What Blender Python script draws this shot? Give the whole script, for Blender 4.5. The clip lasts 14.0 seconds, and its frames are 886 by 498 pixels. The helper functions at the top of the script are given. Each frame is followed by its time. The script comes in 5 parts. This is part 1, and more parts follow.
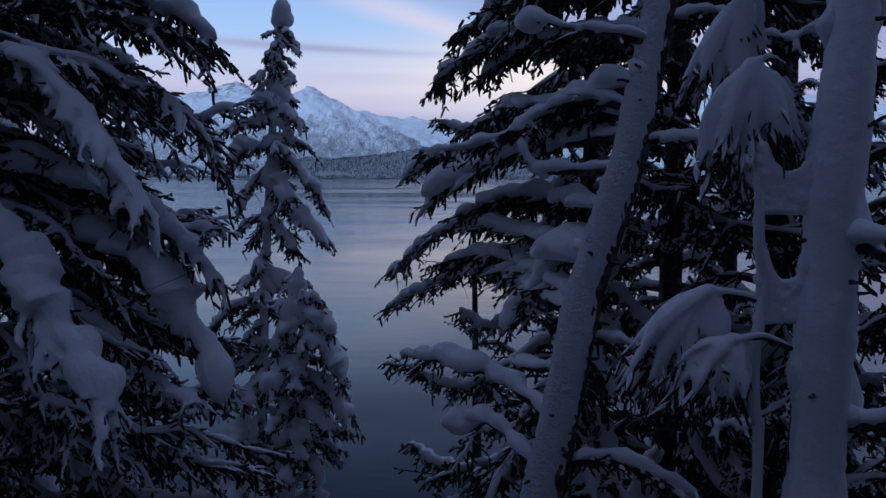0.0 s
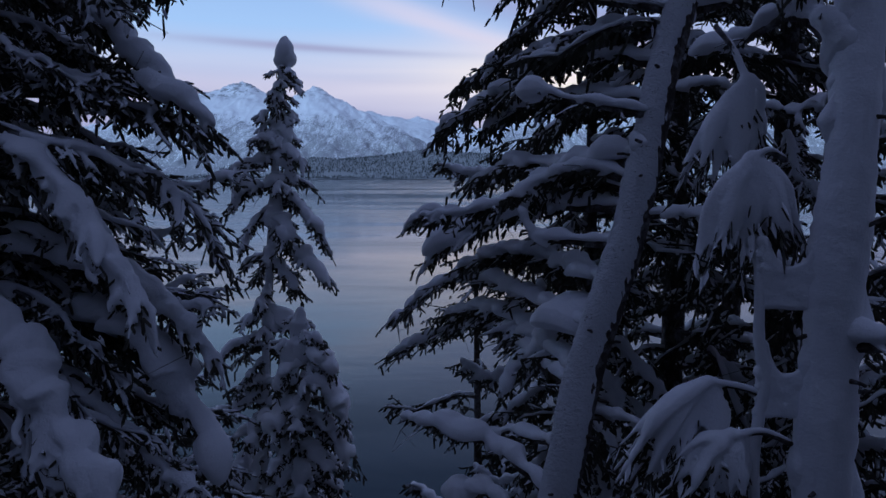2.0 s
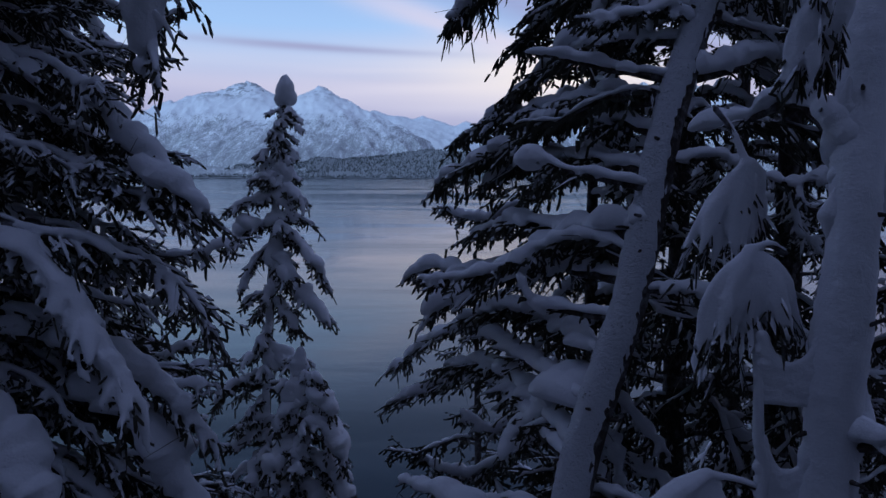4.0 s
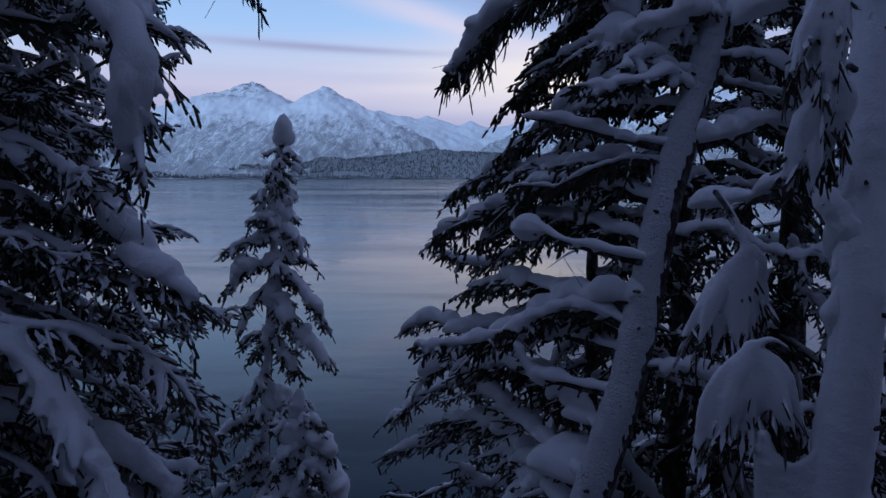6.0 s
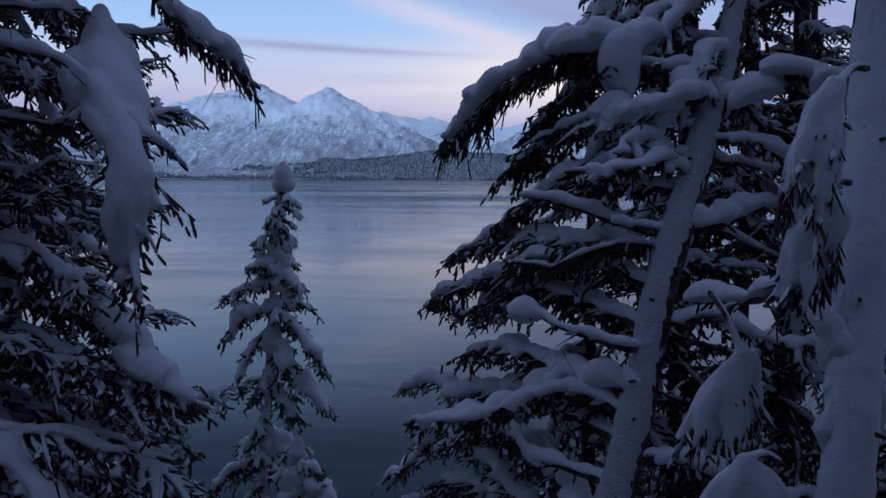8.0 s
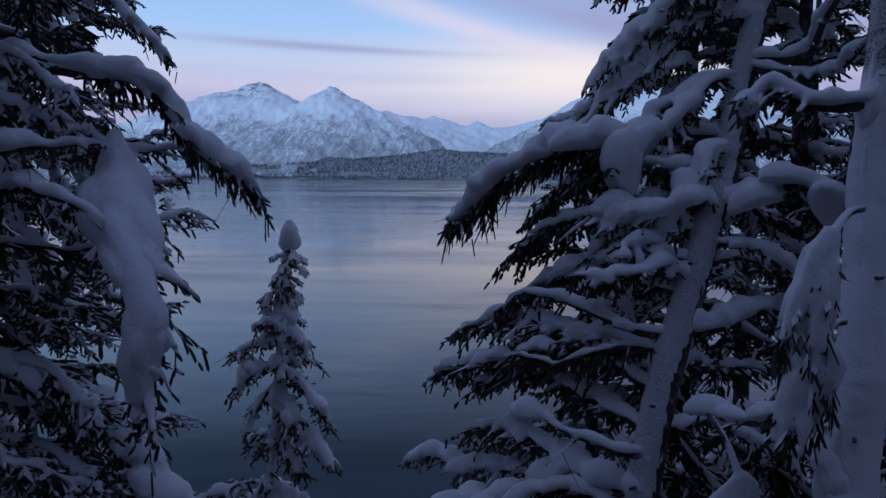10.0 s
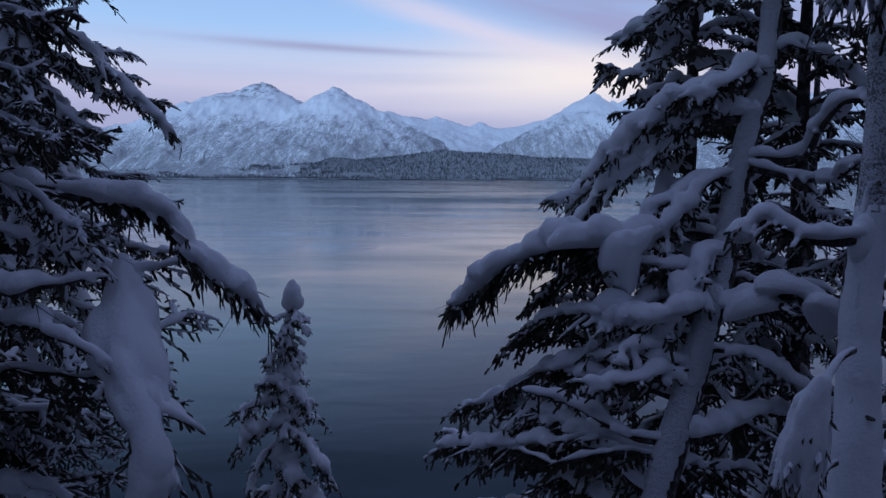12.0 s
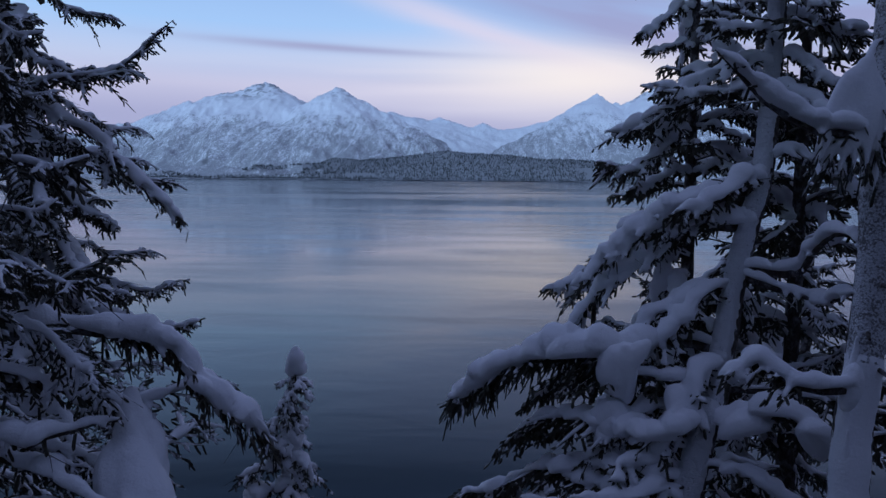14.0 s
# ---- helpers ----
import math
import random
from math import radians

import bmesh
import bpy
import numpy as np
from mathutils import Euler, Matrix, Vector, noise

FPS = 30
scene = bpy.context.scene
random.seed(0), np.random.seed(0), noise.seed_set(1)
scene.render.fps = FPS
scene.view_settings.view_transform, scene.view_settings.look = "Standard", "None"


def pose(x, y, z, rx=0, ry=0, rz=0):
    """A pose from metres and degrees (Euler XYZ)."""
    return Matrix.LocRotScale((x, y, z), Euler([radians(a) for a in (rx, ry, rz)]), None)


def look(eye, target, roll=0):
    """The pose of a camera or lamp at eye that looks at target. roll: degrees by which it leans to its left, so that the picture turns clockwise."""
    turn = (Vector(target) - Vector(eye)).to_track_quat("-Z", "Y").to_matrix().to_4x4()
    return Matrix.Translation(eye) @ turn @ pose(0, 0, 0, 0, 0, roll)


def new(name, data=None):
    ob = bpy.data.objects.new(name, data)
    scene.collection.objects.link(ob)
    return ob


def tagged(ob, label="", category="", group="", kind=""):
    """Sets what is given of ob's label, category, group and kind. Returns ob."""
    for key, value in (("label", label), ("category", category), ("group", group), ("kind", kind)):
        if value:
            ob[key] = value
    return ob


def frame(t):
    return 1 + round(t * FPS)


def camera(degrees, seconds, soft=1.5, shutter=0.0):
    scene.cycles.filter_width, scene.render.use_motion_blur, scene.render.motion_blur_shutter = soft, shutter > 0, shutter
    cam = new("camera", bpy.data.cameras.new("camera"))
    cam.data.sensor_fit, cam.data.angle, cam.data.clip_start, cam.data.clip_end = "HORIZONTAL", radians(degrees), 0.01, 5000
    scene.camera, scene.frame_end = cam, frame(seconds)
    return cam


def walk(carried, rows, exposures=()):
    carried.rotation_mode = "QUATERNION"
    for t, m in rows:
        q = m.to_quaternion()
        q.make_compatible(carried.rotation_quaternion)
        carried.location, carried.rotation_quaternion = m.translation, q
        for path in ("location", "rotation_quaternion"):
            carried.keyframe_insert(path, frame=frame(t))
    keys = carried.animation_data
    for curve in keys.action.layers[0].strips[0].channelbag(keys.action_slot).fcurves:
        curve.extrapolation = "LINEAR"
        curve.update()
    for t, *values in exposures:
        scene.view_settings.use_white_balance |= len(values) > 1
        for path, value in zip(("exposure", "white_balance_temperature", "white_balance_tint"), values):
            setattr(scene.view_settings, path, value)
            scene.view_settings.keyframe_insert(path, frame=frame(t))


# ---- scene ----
cam = camera(63.4, 14.0)
PATH = [
    (0, (0.136, 0.712, 13.044), (0.14, 2.702, 12.838), 0.0),
    (0.5, (0.143, 0.723, 13.167), (0.144, 2.712, 12.962), 0.0),
    (1, (0.152, 0.735, 13.284), (0.149, 2.725, 13.079), 0.2),
    (1.5, (0.161, 0.754, 13.4), (0.154, 2.743, 13.195), 0.1),
    (2, (0.174, 0.774, 13.52), (0.163, 2.764, 13.315), 0.1),
    (2.5, (0.182, 0.792, 13.643), (0.168, 2.781, 13.436), 0.0),
    (3, (0.196, 0.813, 13.761), (0.179, 2.803, 13.555), 0.1),
    (5.5, (0.26, 0.953, 14.344), (0.226, 2.942, 14.137), -0.0),
    (6, (0.277, 0.989, 14.465), (0.24, 2.978, 14.258), -0.0),
    (6.5, (0.287, 1.012, 14.588), (0.249, 3.001, 14.38), -0.1),
    (7, (0.294, 1.033, 14.694), (0.254, 3.022, 14.488), 0.0),
    (7.5, (0.301, 1.039, 14.843), (0.259, 3.028, 14.64), 0.1),
    (8, (0.319, 1.036, 15.015), (0.274, 3.025, 14.81), 0.1),
    (10.5, (0.303, 1.004, 15.892), (0.247, 2.993, 15.685), 0.2),
    (11, (0.302, 1.008, 16.061), (0.245, 2.996, 15.856), 0.3),
    (11.5, (0.312, 1.004, 16.254), (0.252, 2.992, 16.049), 0.3),
    (12, (0.322, 1.003, 16.456), (0.26, 2.992, 16.25), 0.2),
    (12.5, (0.324, 0.994, 16.657), (0.26, 2.983, 16.451), 0.2),
    (13, (0.324, 0.989, 16.85), (0.259, 2.977, 16.644), 0.3),
    (13.5, (0.323, 0.997, 17.07), (0.256, 2.985, 16.865), 0.4),
    (14, (0.323, 0.973, 17.293), (0.255, 2.962, 17.089), 0.5),
]
walk(cam, [(t, look(eye, target, roll)) for t, eye, target, roll in PATH])

# ---- sky and light ----
# Dusk after sunset: bright sky ahead over the fjord, dim blue overhead and behind.
SKY = 1.05
world = bpy.data.worlds.new("dusk_sky")
world.use_nodes = True
scene.world = world


class Nodes:
    """Short hand for building a node tree."""

    def __init__(self, tree):
        self.t = tree

    def n(self, kind, **kw):
        node = self.t.nodes.new(kind)
        for k, v in kw.items():
            setattr(node, k, v)
        return node

    def put(self, socket, value):
        if isinstance(value, bpy.types.NodeSocket):
            self.t.links.new(value, socket)
        else:
            socket.default_value = value

    def m(self, op, a, b=0.0, c=0.0, clamp=False):
        node = self.n("ShaderNodeMath", operation=op, use_clamp=clamp)
        for s, v in zip(node.inputs, (a, b, c)):
            self.put(s, v)
        return node.outputs[0]

    def mix(self, f, a, b, blend="MIX"):
        node = self.n("ShaderNodeMix", data_type="RGBA", blend_type=blend)
        for s, v in ((node.inputs[0], f), (node.inputs[6], a), (node.inputs[7], b)):
            if isinstance(v, tuple):
                v = (*v, 1.0)[:4]
            self.put(s, v)
        return node.outputs[2]

    def ramp(self, f, stops, smooth=False):
        node = self.n("ShaderNodeValToRGB")
        el = node.color_ramp.elements
        while len(el) > 1:
            el.remove(el[-1])
        for i, (p, c) in enumerate(stops):
            e = el[0] if i == 0 else el.new(p)
            e.position = p
            e.color = (c, c, c, 1) if isinstance(c, (int, float)) else (*c, 1)
        node.color_ramp.interpolation = "EASE" if smooth else "LINEAR"
        self.put(node.inputs[0], f)
        return node.outputs[0]

    def noise(self, vec, scale, detail=4.0, rough=0.5, distort=0.0):
        node = self.n("ShaderNodeTexNoise")
        for k, v in (("Scale", scale), ("Detail", detail), ("Roughness", rough), ("Distortion", distort)):
            node.inputs[k].default_value = v
        if vec is not None:
            self.put(node.inputs["Vector"], vec)
        return node.outputs["Fac"]

    def scaled(self, vec, s):
        node = self.n("ShaderNodeMapping")
        node.inputs["Scale"].default_value = s
        self.put(node.inputs["Vector"], vec)
        return node.outputs[0]

    def bell(self, x, centre, width):
        d = self.m("DIVIDE", self.m("SUBTRACT", x, centre), width)
        return self.m("POWER", 2.718, self.m("MULTIPLY", self.m("MULTIPLY", d, d), -1.0))


def build_sky():
    k = Nodes(world.node_tree)
    way = k.n("ShaderNodeTexCoord").outputs["Generated"]
    sep = k.n("ShaderNodeSeparateXYZ")
    k.put(sep.inputs[0], way)
    az = k.m("MULTIPLY", k.m("ARCTAN2", sep.outputs[0], sep.outputs[1]), 57.2958)
    el = k.m("MULTIPLY", k.m("ARCSINE", sep.outputs[2]), 57.2958)
    comb = k.n("ShaderNodeCombineXYZ")
    k.put(comb.inputs[0], az)
    k.put(comb.inputs[1], el)
    flat = comb.outputs[0]
    # streaks lie almost level and fall a little to the east
    tilt = k.m("ADD", el, k.m("MULTIPLY", az, 0.16))
    comb2 = k.n("ShaderNodeCombineXYZ")
    k.put(comb2.inputs[0], k.m("MULTIPLY", az, 0.035))
    k.put(comb2.inputs[1], k.m("MULTIPLY", tilt, 0.22))
    streak = k.noise(comb2.outputs[0], 1.0, 5.0, 0.5, 0.4)
    wisp = k.noise(k.scaled(flat, (0.02, 0.3, 1)), 1.0, 3.0, 0.5, 0.2)
    e01 = k.m("DIVIDE", el, 90.0, clamp=True)
    base = k.ramp(e01, [(0.0, (0.33, 0.36, 0.58)), (0.05, (0.38, 0.40, 0.63)), (0.075, (0.52, 0.53, 0.74)),
                        (0.095, (0.50, 0.59, 0.83)), (0.125, (0.36, 0.57, 0.92)), (0.17, (0.30, 0.48, 0.84)),
                        (0.25, (0.12, 0.20, 0.40)), (0.36, (0.145, 0.195, 0.40)), (1.0, (0.20, 0.245, 0.46))])
    cream = (0.69, 0.68, 0.84)
    violet = (0.33, 0.34, 0.58)
    col = k.mix(k.m("MULTIPLY", k.ramp(wisp, [(0.42, 0.0), (0.62, 1.0)]), k.m("MULTIPLY", k.bell(el, 7.2, 2.6), k.bell(az, 2.0, 18.0))), base, cream)
    # warm glow to the right of the middle, low over the far mountains
    glow = k.m("MULTIPLY", k.bell(az, 9.0, 11.0), k.bell(el, 7.6, 2.3))
    col = k.mix(k.m("MULTIPLY", glow, 0.8), col, (0.98, 0.89, 0.84))
    # a rosy diagonal streak
    line = k.m("ADD", el, k.m("MULTIPLY", k.m("ADD", az, 6.7), 0.30))
    rosy = k.m("MULTIPLY", k.bell(k.m("ADD", line, k.m("MULTIPLY", k.m("SUBTRACT", streak, 0.5), 2.5)), 13.3, 1.1), k.bell(az, 0.0, 10.0))
    col = k.mix(k.m("MULTIPLY", rosy, 0.62), col, (0.80, 0.69, 0.80))
    # violet cloud above that streak
    over = k.m("MULTIPLY", k.m("MULTIPLY_ADD", k.m("SUBTRACT", line, 14.0), 0.4, 0.1, clamp=True), k.ramp(streak, [(0.30, 0.2), (0.55, 1.0)]))
    over = k.m("MULTIPLY", over, k.ramp(k.m("DIVIDE", el, 40.0, clamp=True), [(0.0, 1.0), (0.4, 1.0), (0.65, 0.0)]))
    col = k.mix(k.m("MULTIPLY", over, k.ramp(k.m("DIVIDE", k.m("ADD", az, 20.0), 40.0, clamp=True), [(0.2, 0.15), (0.75, 0.85)])), col, violet)
    # one long thin dark cloud
    bar_line = k.m("ADD", el, k.m("MULTIPLY", k.m("ADD", az, 22.0), 0.032))
    bar = k.m("MULTIPLY", k.bell(k.m("ADD", bar_line, k.m("MULTIPLY", k.m("SUBTRACT", wisp, 0.5), 1.0)), 9.95, 0.30), k.bell(az, -11.0, 9.5))
    col = k.mix(k.m("MULTIPLY", bar, 0.8), col, (0.34, 0.35, 0.56))
    # the sky fades away from the glow: dim behind
    away = k.ramp(k.m("DIVIDE", k.m("ABSOLUTE", az), 180.0), [(0.0, 1.0), (0.2, 1.0), (0.55, 0.45), (1.0, 0.38)], True)
    away = k.mix(k.m("DIVIDE", el, 70.0, clamp=True), away, (0.85, 0.85, 0.85))
    col = k.mix(1.0, col, away, "MULTIPLY")
    bg = k.t.nodes["Background"]
    k.put(bg.inputs[0], col)
    bg.inputs[1].default_value = SKY


build_sky()
# soft fill sun from low behind, added to light the mountains after sunset
light = bpy.data.lights.new("mountain_fill", "SUN")
light.energy, light.angle, light.color = 2.1, radians(20), (0.44, 0.67, 1.0)
mountain_fill = new("mountain_fill", light)
mountain_fill.matrix_world = look((0, 0, 60), (12, 40, 46))


# ---- materials ----
def material(name):
    mat = bpy.data.materials.new(name)
    mat.use_nodes = True
    k = Nodes(mat.node_tree)
    return mat, k, mat.node_tree.nodes["Principled BSDF"]


def bump(k, bsdf, height, strength, dist):
    b = k.n("ShaderNodeBump")
    b.inputs["Strength"].default_value, b.inputs["Distance"].default_value = strength, dist
    k.put(b.inputs["Height"], height)
    k.put(bsdf.inputs["Normal"], b.outputs[0])


def make_snow(name="snow", fine=1.0):
    mat, k, p = material(name)
    pos = k.n("ShaderNodeNewGeometry").outputs["Position"]
    big = k.noise(pos, 3.0, 3.0)
    grain = k.noise(pos, 55.0, 6.0, 0.65)
    k.put(p.inputs["Base Color"], k.mix(big, (0.80, 0.82, 0.87), (0.88, 0.89, 0.91)))
    p.inputs["Roughness"].default_value = 0.75
    p.inputs["Specular IOR Level"].default_value = 0.25
    bump(k, p, k.m("ADD", k.m("MULTIPLY", k.noise(pos, 14.0, 3.0), 1.4), grain), 0.5 * fine, 0.010)
    return mat


def make_bark():
    mat, k, p = material("bark")
    pos = k.n("ShaderNodeNewGeometry").outputs["Position"]
    plates = k.noise(k.scaled(pos, (1, 1, 0.35)), 38.0, 5.0, 0.6)
    frost = k.ramp(k.noise(pos, 9.0, 6.0, 0.7), [(0.50, 0.0), (0.66, 1.0)])
    col = k.ramp(plates, [(0.3, (0.018, 0.013, 0.011)), (0.55, (0.06, 0.045, 0.038)), (0.75, (0.11, 0.09, 0.08))])
    k.put(p.inputs["Base Color"], k.mix(k.m("MULTIPLY", frost, 0.35), col, (0.6, 0.62, 0.68)))
    p.inputs["Roughness"].default_value = 0.9
    bump(k, p, plates, 0.8, 0.02)
    return mat


def make_needles():
    mat, k, p = material("needles")
    info = k.n("ShaderNodeObjectInfo").outputs["Random"]
    pos = k.n("ShaderNodeNewGeometry").outputs["Position"]
    island = k.n("ShaderNodeNewGeometry").outputs["Random Per Island"]
    a = k.mix(info, (0.020, 0.026, 0.014), (0.036, 0.030, 0.020))
    b = k.mix(k.noise(pos, 4.0, 3.0), a, (0.045, 0.040, 0.024))
    # single needles and the gaps between them
    fine = k.ramp(k.noise(pos, 170.0, 2.0, 0.6), [(0.36, 0.55), (0.64, 1.6)])
    b = k.mix(1.0, b, fine, "MULTIPLY")
    k.put(p.inputs["Base Color"], k.mix(k.ramp(island, [(0.95, 0.0), (0.99, 0.8)]), b, (0.48, 0.51, 0.58)))
    p.inputs["Roughness"].default_value = 0.7
    bump(k, p, k.noise(pos, 170.0, 2.0, 0.6), 0.6, 0.008)
    return mat


def make_water():
    mat, k, p = material("sea_water")
    pos = k.n("ShaderNodeNewGeometry").outputs["Position"]
    # thin sheets of new ice drift in long bands across the fjord
    bands = k.noise(k.scaled(pos, (0.0022, 0.012, 0)), 1.0, 6.0, 0.6, 0.6)
    floes = k.noise(k.scaled(pos, (0.012, 0.05, 0)), 1.0, 5.0, 0.6, 1.2)
    icy = k.ramp(k.m("ADD", k.m("MULTIPLY", bands, 0.65), k.m("MULTIPLY", floes, 0.35)), [(0.46, 0.0), (0.58, 1.0)])
    k.put(p.inputs["Base Color"], k.mix(icy, (0.001, 0.012, 0.017), (0.014, 0.038, 0.055)))
    k.put(p.inputs["Roughness"], k.m("MULTIPLY_ADD", icy, 0.16, 0.07))
    p.inputs["IOR"].default_value = 1.33
    leads = k.ramp(k.noise(k.scaled(pos, (0.0035, 0.030, 0)), 1.0, 5.0, 0.65, 0.8), [(0.53, 0.0), (0.60, 1.0)])
    k.put(p.inputs["Specular IOR Level"], k.m("MULTIPLY_ADD", leads, -0.22, 0.5))
    ripple = k.noise(k.scaled(pos, (0.07, 0.13, 0)), 1.0, 4.0, 0.55, 0.8)
    # patches ruffled by a breath of wind
    breath = k.ramp(k.noise(k.scaled(pos, (0.010, 0.028, 0)), 1.0, 3.0, 0.6, 0.5), [(0.54, 0.0), (0.66, 1.0)])
    ruffle = k.noise(k.scaled(pos, (0.16, 0.9, 0)), 1.0, 3.0, 0.6, 0.4)
    bump(k, p, k.m("ADD", ripple, k.m("MULTIPLY", k.m("MULTIPLY", ruffle, breath), 0.9)), 0.07, 0.5)
    return mat


def make_mountain(name, scrub_share, floor):
    """Snow with scrub on the lower slopes and bare rock near the crests; scrub_share scales the scrub."""
    mat, k, p = material(name)
    geo = k.n("ShaderNodeNewGeometry")
    pos = geo.outputs["Position"]
    sep = k.n("ShaderNodeSeparateXYZ")
    k.put(sep.inputs[0], pos)
    nor = k.n("ShaderNodeSeparateXYZ")
    k.put(nor.inputs[0], geo.outputs["Normal"])
    wide = k.noise(pos, 0.004, 5.0, 0.6)
    gully = k.noise(k.scaled(pos, (0.045, 0.006, 0.014)), 1.0, 6.0, 0.7, 0.5)
    height = k.m("ADD", k.m("DIVIDE", sep.outputs[2], 560.0), k.m("MULTIPLY", k.m("SUBTRACT", wide, 0.5), 0.5))
    scrub = k.noise(k.scaled(pos, (1, 0.3, 0.7)), 0.26, 3.0, 0.75, 0.3)
    low = k.ramp(height, [(0.05, 0.66), (0.35, 0.55), (0.52, 0.36), (0.62, 0.08), (0.72, 0.0)])
    mixed = k.m("ADD", k.m("MULTIPLY", scrub, 0.60), k.m("MULTIPLY", gully, 0.40))
    speck = k.ramp(k.m("ADD", mixed, k.m("MULTIPLY", k.m("SUBTRACT", low, 0.5), 0.42)), [(0.47, 0.0), (0.54, 1.0)])
    crest = k.m("MULTIPLY", k.ramp(height, [(0.72, 0.0), (0.88, 1.0)]), k.ramp(k.noise(k.scaled(pos, (0.02, 0.008, 0.03)), 1.0, 5.0, 0.7), [(0.49, 0.0), (0.56, 1.0)]))
    rock = k.m("MAXIMUM", k.m("MULTIPLY", speck, 0.74 * scrub_share), k.m("MULTIPLY", crest, 0.75 * scrub_share))
    k.put(p.inputs["Base Color"], k.mix(k.m("MAXIMUM", rock, floor), (0.86, 0.89, 0.93), (0.17, 0.18, 0.20)))
    p.inputs["Roughness"].default_value = 0.9
    p.inputs["Specular IOR Level"].default_value = 0.1
    bump(k, p, k.m("ADD", k.m("MULTIPLY", gully, 1.5), k.noise(pos, 0.04, 5.0, 0.65)), 0.3, 7.0)
    return mat


def make_woods():
    mat, k, p = material("far_conifers")
    island = k.n("ShaderNodeNewGeometry").outputs["Random Per Island"]
    k.put(p.inputs["Base Color"], k.ramp(island, [(0.0, (0.028, 0.034, 0.038)), (0.75, (0.06, 0.068, 0.075)), (1.0, (0.20, 0.22, 0.25))]))
    p.inputs["Roughness"].default_value = 0.9
    return mat


def make_ground():
    mat, k, p = material("bounce_dulled_snow")
    pos = k.n("ShaderNodeNewGeometry").outputs["Position"]
    # unseen ground is darkened in patches to cut the light it bounces up
    bounce_cut = k.ramp(k.noise(pos, 1.3, 6.0, 0.65), [(0.40, 0.0), (0.56, 1.0)])
    k.put(p.inputs["Base Color"], k.mix(bounce_cut, (0.55, 0.57, 0.62), (0.05, 0.045, 0.035)))
    p.inputs["Roughness"].default_value = 0.9
    bump(k, p, k.noise(pos, 5.0, 6.0, 0.6), 0.7, 0.2)
    return mat


SNOW = make_snow()


def make_trunk_snow(name="plastered_snow", bare=0.60):
    mat, k, p = material(name)
    pos = k.n("ShaderNodeNewGeometry").outputs["Position"]
    ripple = k.noise(k.scaled(pos, (1, 1, 1.3)), 22.0, 6.0, 0.7, 0.6)
    specks = k.ramp(k.m("ADD", k.m("MULTIPLY", k.noise(pos, 70.0, 4.0, 0.6), 0.65), k.m("MULTIPLY", k.noise(pos, 9.0, 3.0, 0.6), 0.35)), [(bare, 0.0), (bare + 0.07, 0.75)])
    k.put(p.inputs["Base Color"], k.mix(specks, (0.82, 0.84, 0.88), (0.10, 0.085, 0.075)))
    p.inputs["Roughness"].default_value = 0.8
    p.inputs["Specular IOR Level"].default_value = 0.2
    bump(k, p, k.m("ADD", ripple, k.m("MULTIPLY", k.noise(k.scaled(pos, (1, 1, 1.6)), 55.0, 3.0, 0.6), 0.6)), 1.0, 0.032)
    return mat


TRUNK_SNOW = make_trunk_snow()
RIMED_BARK = make_trunk_snow("rimed_bark", 0.49)
BARK, NEEDLES = make_bark(), make_needles()
WATER, WOODS = make_water(), make_woods()
MOUNTAIN = make_mountain("mountain_snow_and_rock", 1.0, 0.0)
FAR_SNOW = make_mountain("distant_snow", 0.25, 0.0)
WOOD_FLOOR = make_mountain("wooded_slope", 1.0, 0.88)


# ---- mesh tools ----
class Geo:
    """Collects vertices and faces, then makes a mesh."""

    def __init__(self):
        self.v, self.q, self.t, self.count = [], [], [], 0

    def add(self, verts, quads=None, tris=None):
        if quads is not None and len(quads):
            self.q.append(np.asarray(quads) + self.count)
        if tris is not None and len(tris):
            self.t.append(np.asarray(tris) + self.count)
        self.v.append(np.asarray(verts, float))
        self.count += len(verts)

    def join(self, other):
        """Takes over another's triangles, which come last, and says how many they are."""
        for f in other.t:
            self.t.append(f + self.count)
        self.v += other.v
        self.count += other.count
        return sum(len(f) for f in other.t)

    def mesh(self, name, mat, smooth=True):
        me = bpy.data.meshes.new(name)
        v = np.concatenate(self.v) if self.v else np.zeros((0, 3))
        q = np.concatenate(self.q) if self.q else np.zeros((0, 4), int)
        t = np.concatenate(self.t) if self.t else np.zeros((0, 3), int)
        me.vertices.add(len(v))
        me.vertices.foreach_set("co", v.astype(np.float32).ravel())
        loops = np.concatenate([q.ravel(), t.ravel()]).astype(np.int32)
        sizes = np.concatenate([np.full(len(q), 4), np.full(len(t), 3)]).astype(np.int32)
        me.loops.add(len(loops))
        me.loops.foreach_set("vertex_index", loops)
        me.polygons.add(len(sizes))
        me.polygons.foreach_set("loop_start", np.concatenate([[0], np.cumsum(sizes)[:-1]]).astype(np.int32) if len(sizes) else [])
        me.polygons.foreach_set("loop_total", sizes)
        me.polygons.foreach_set("use_smooth", np.full(len(sizes), smooth))
        me.update(calc_edges=True)
        me.materials.append(mat)
        return me


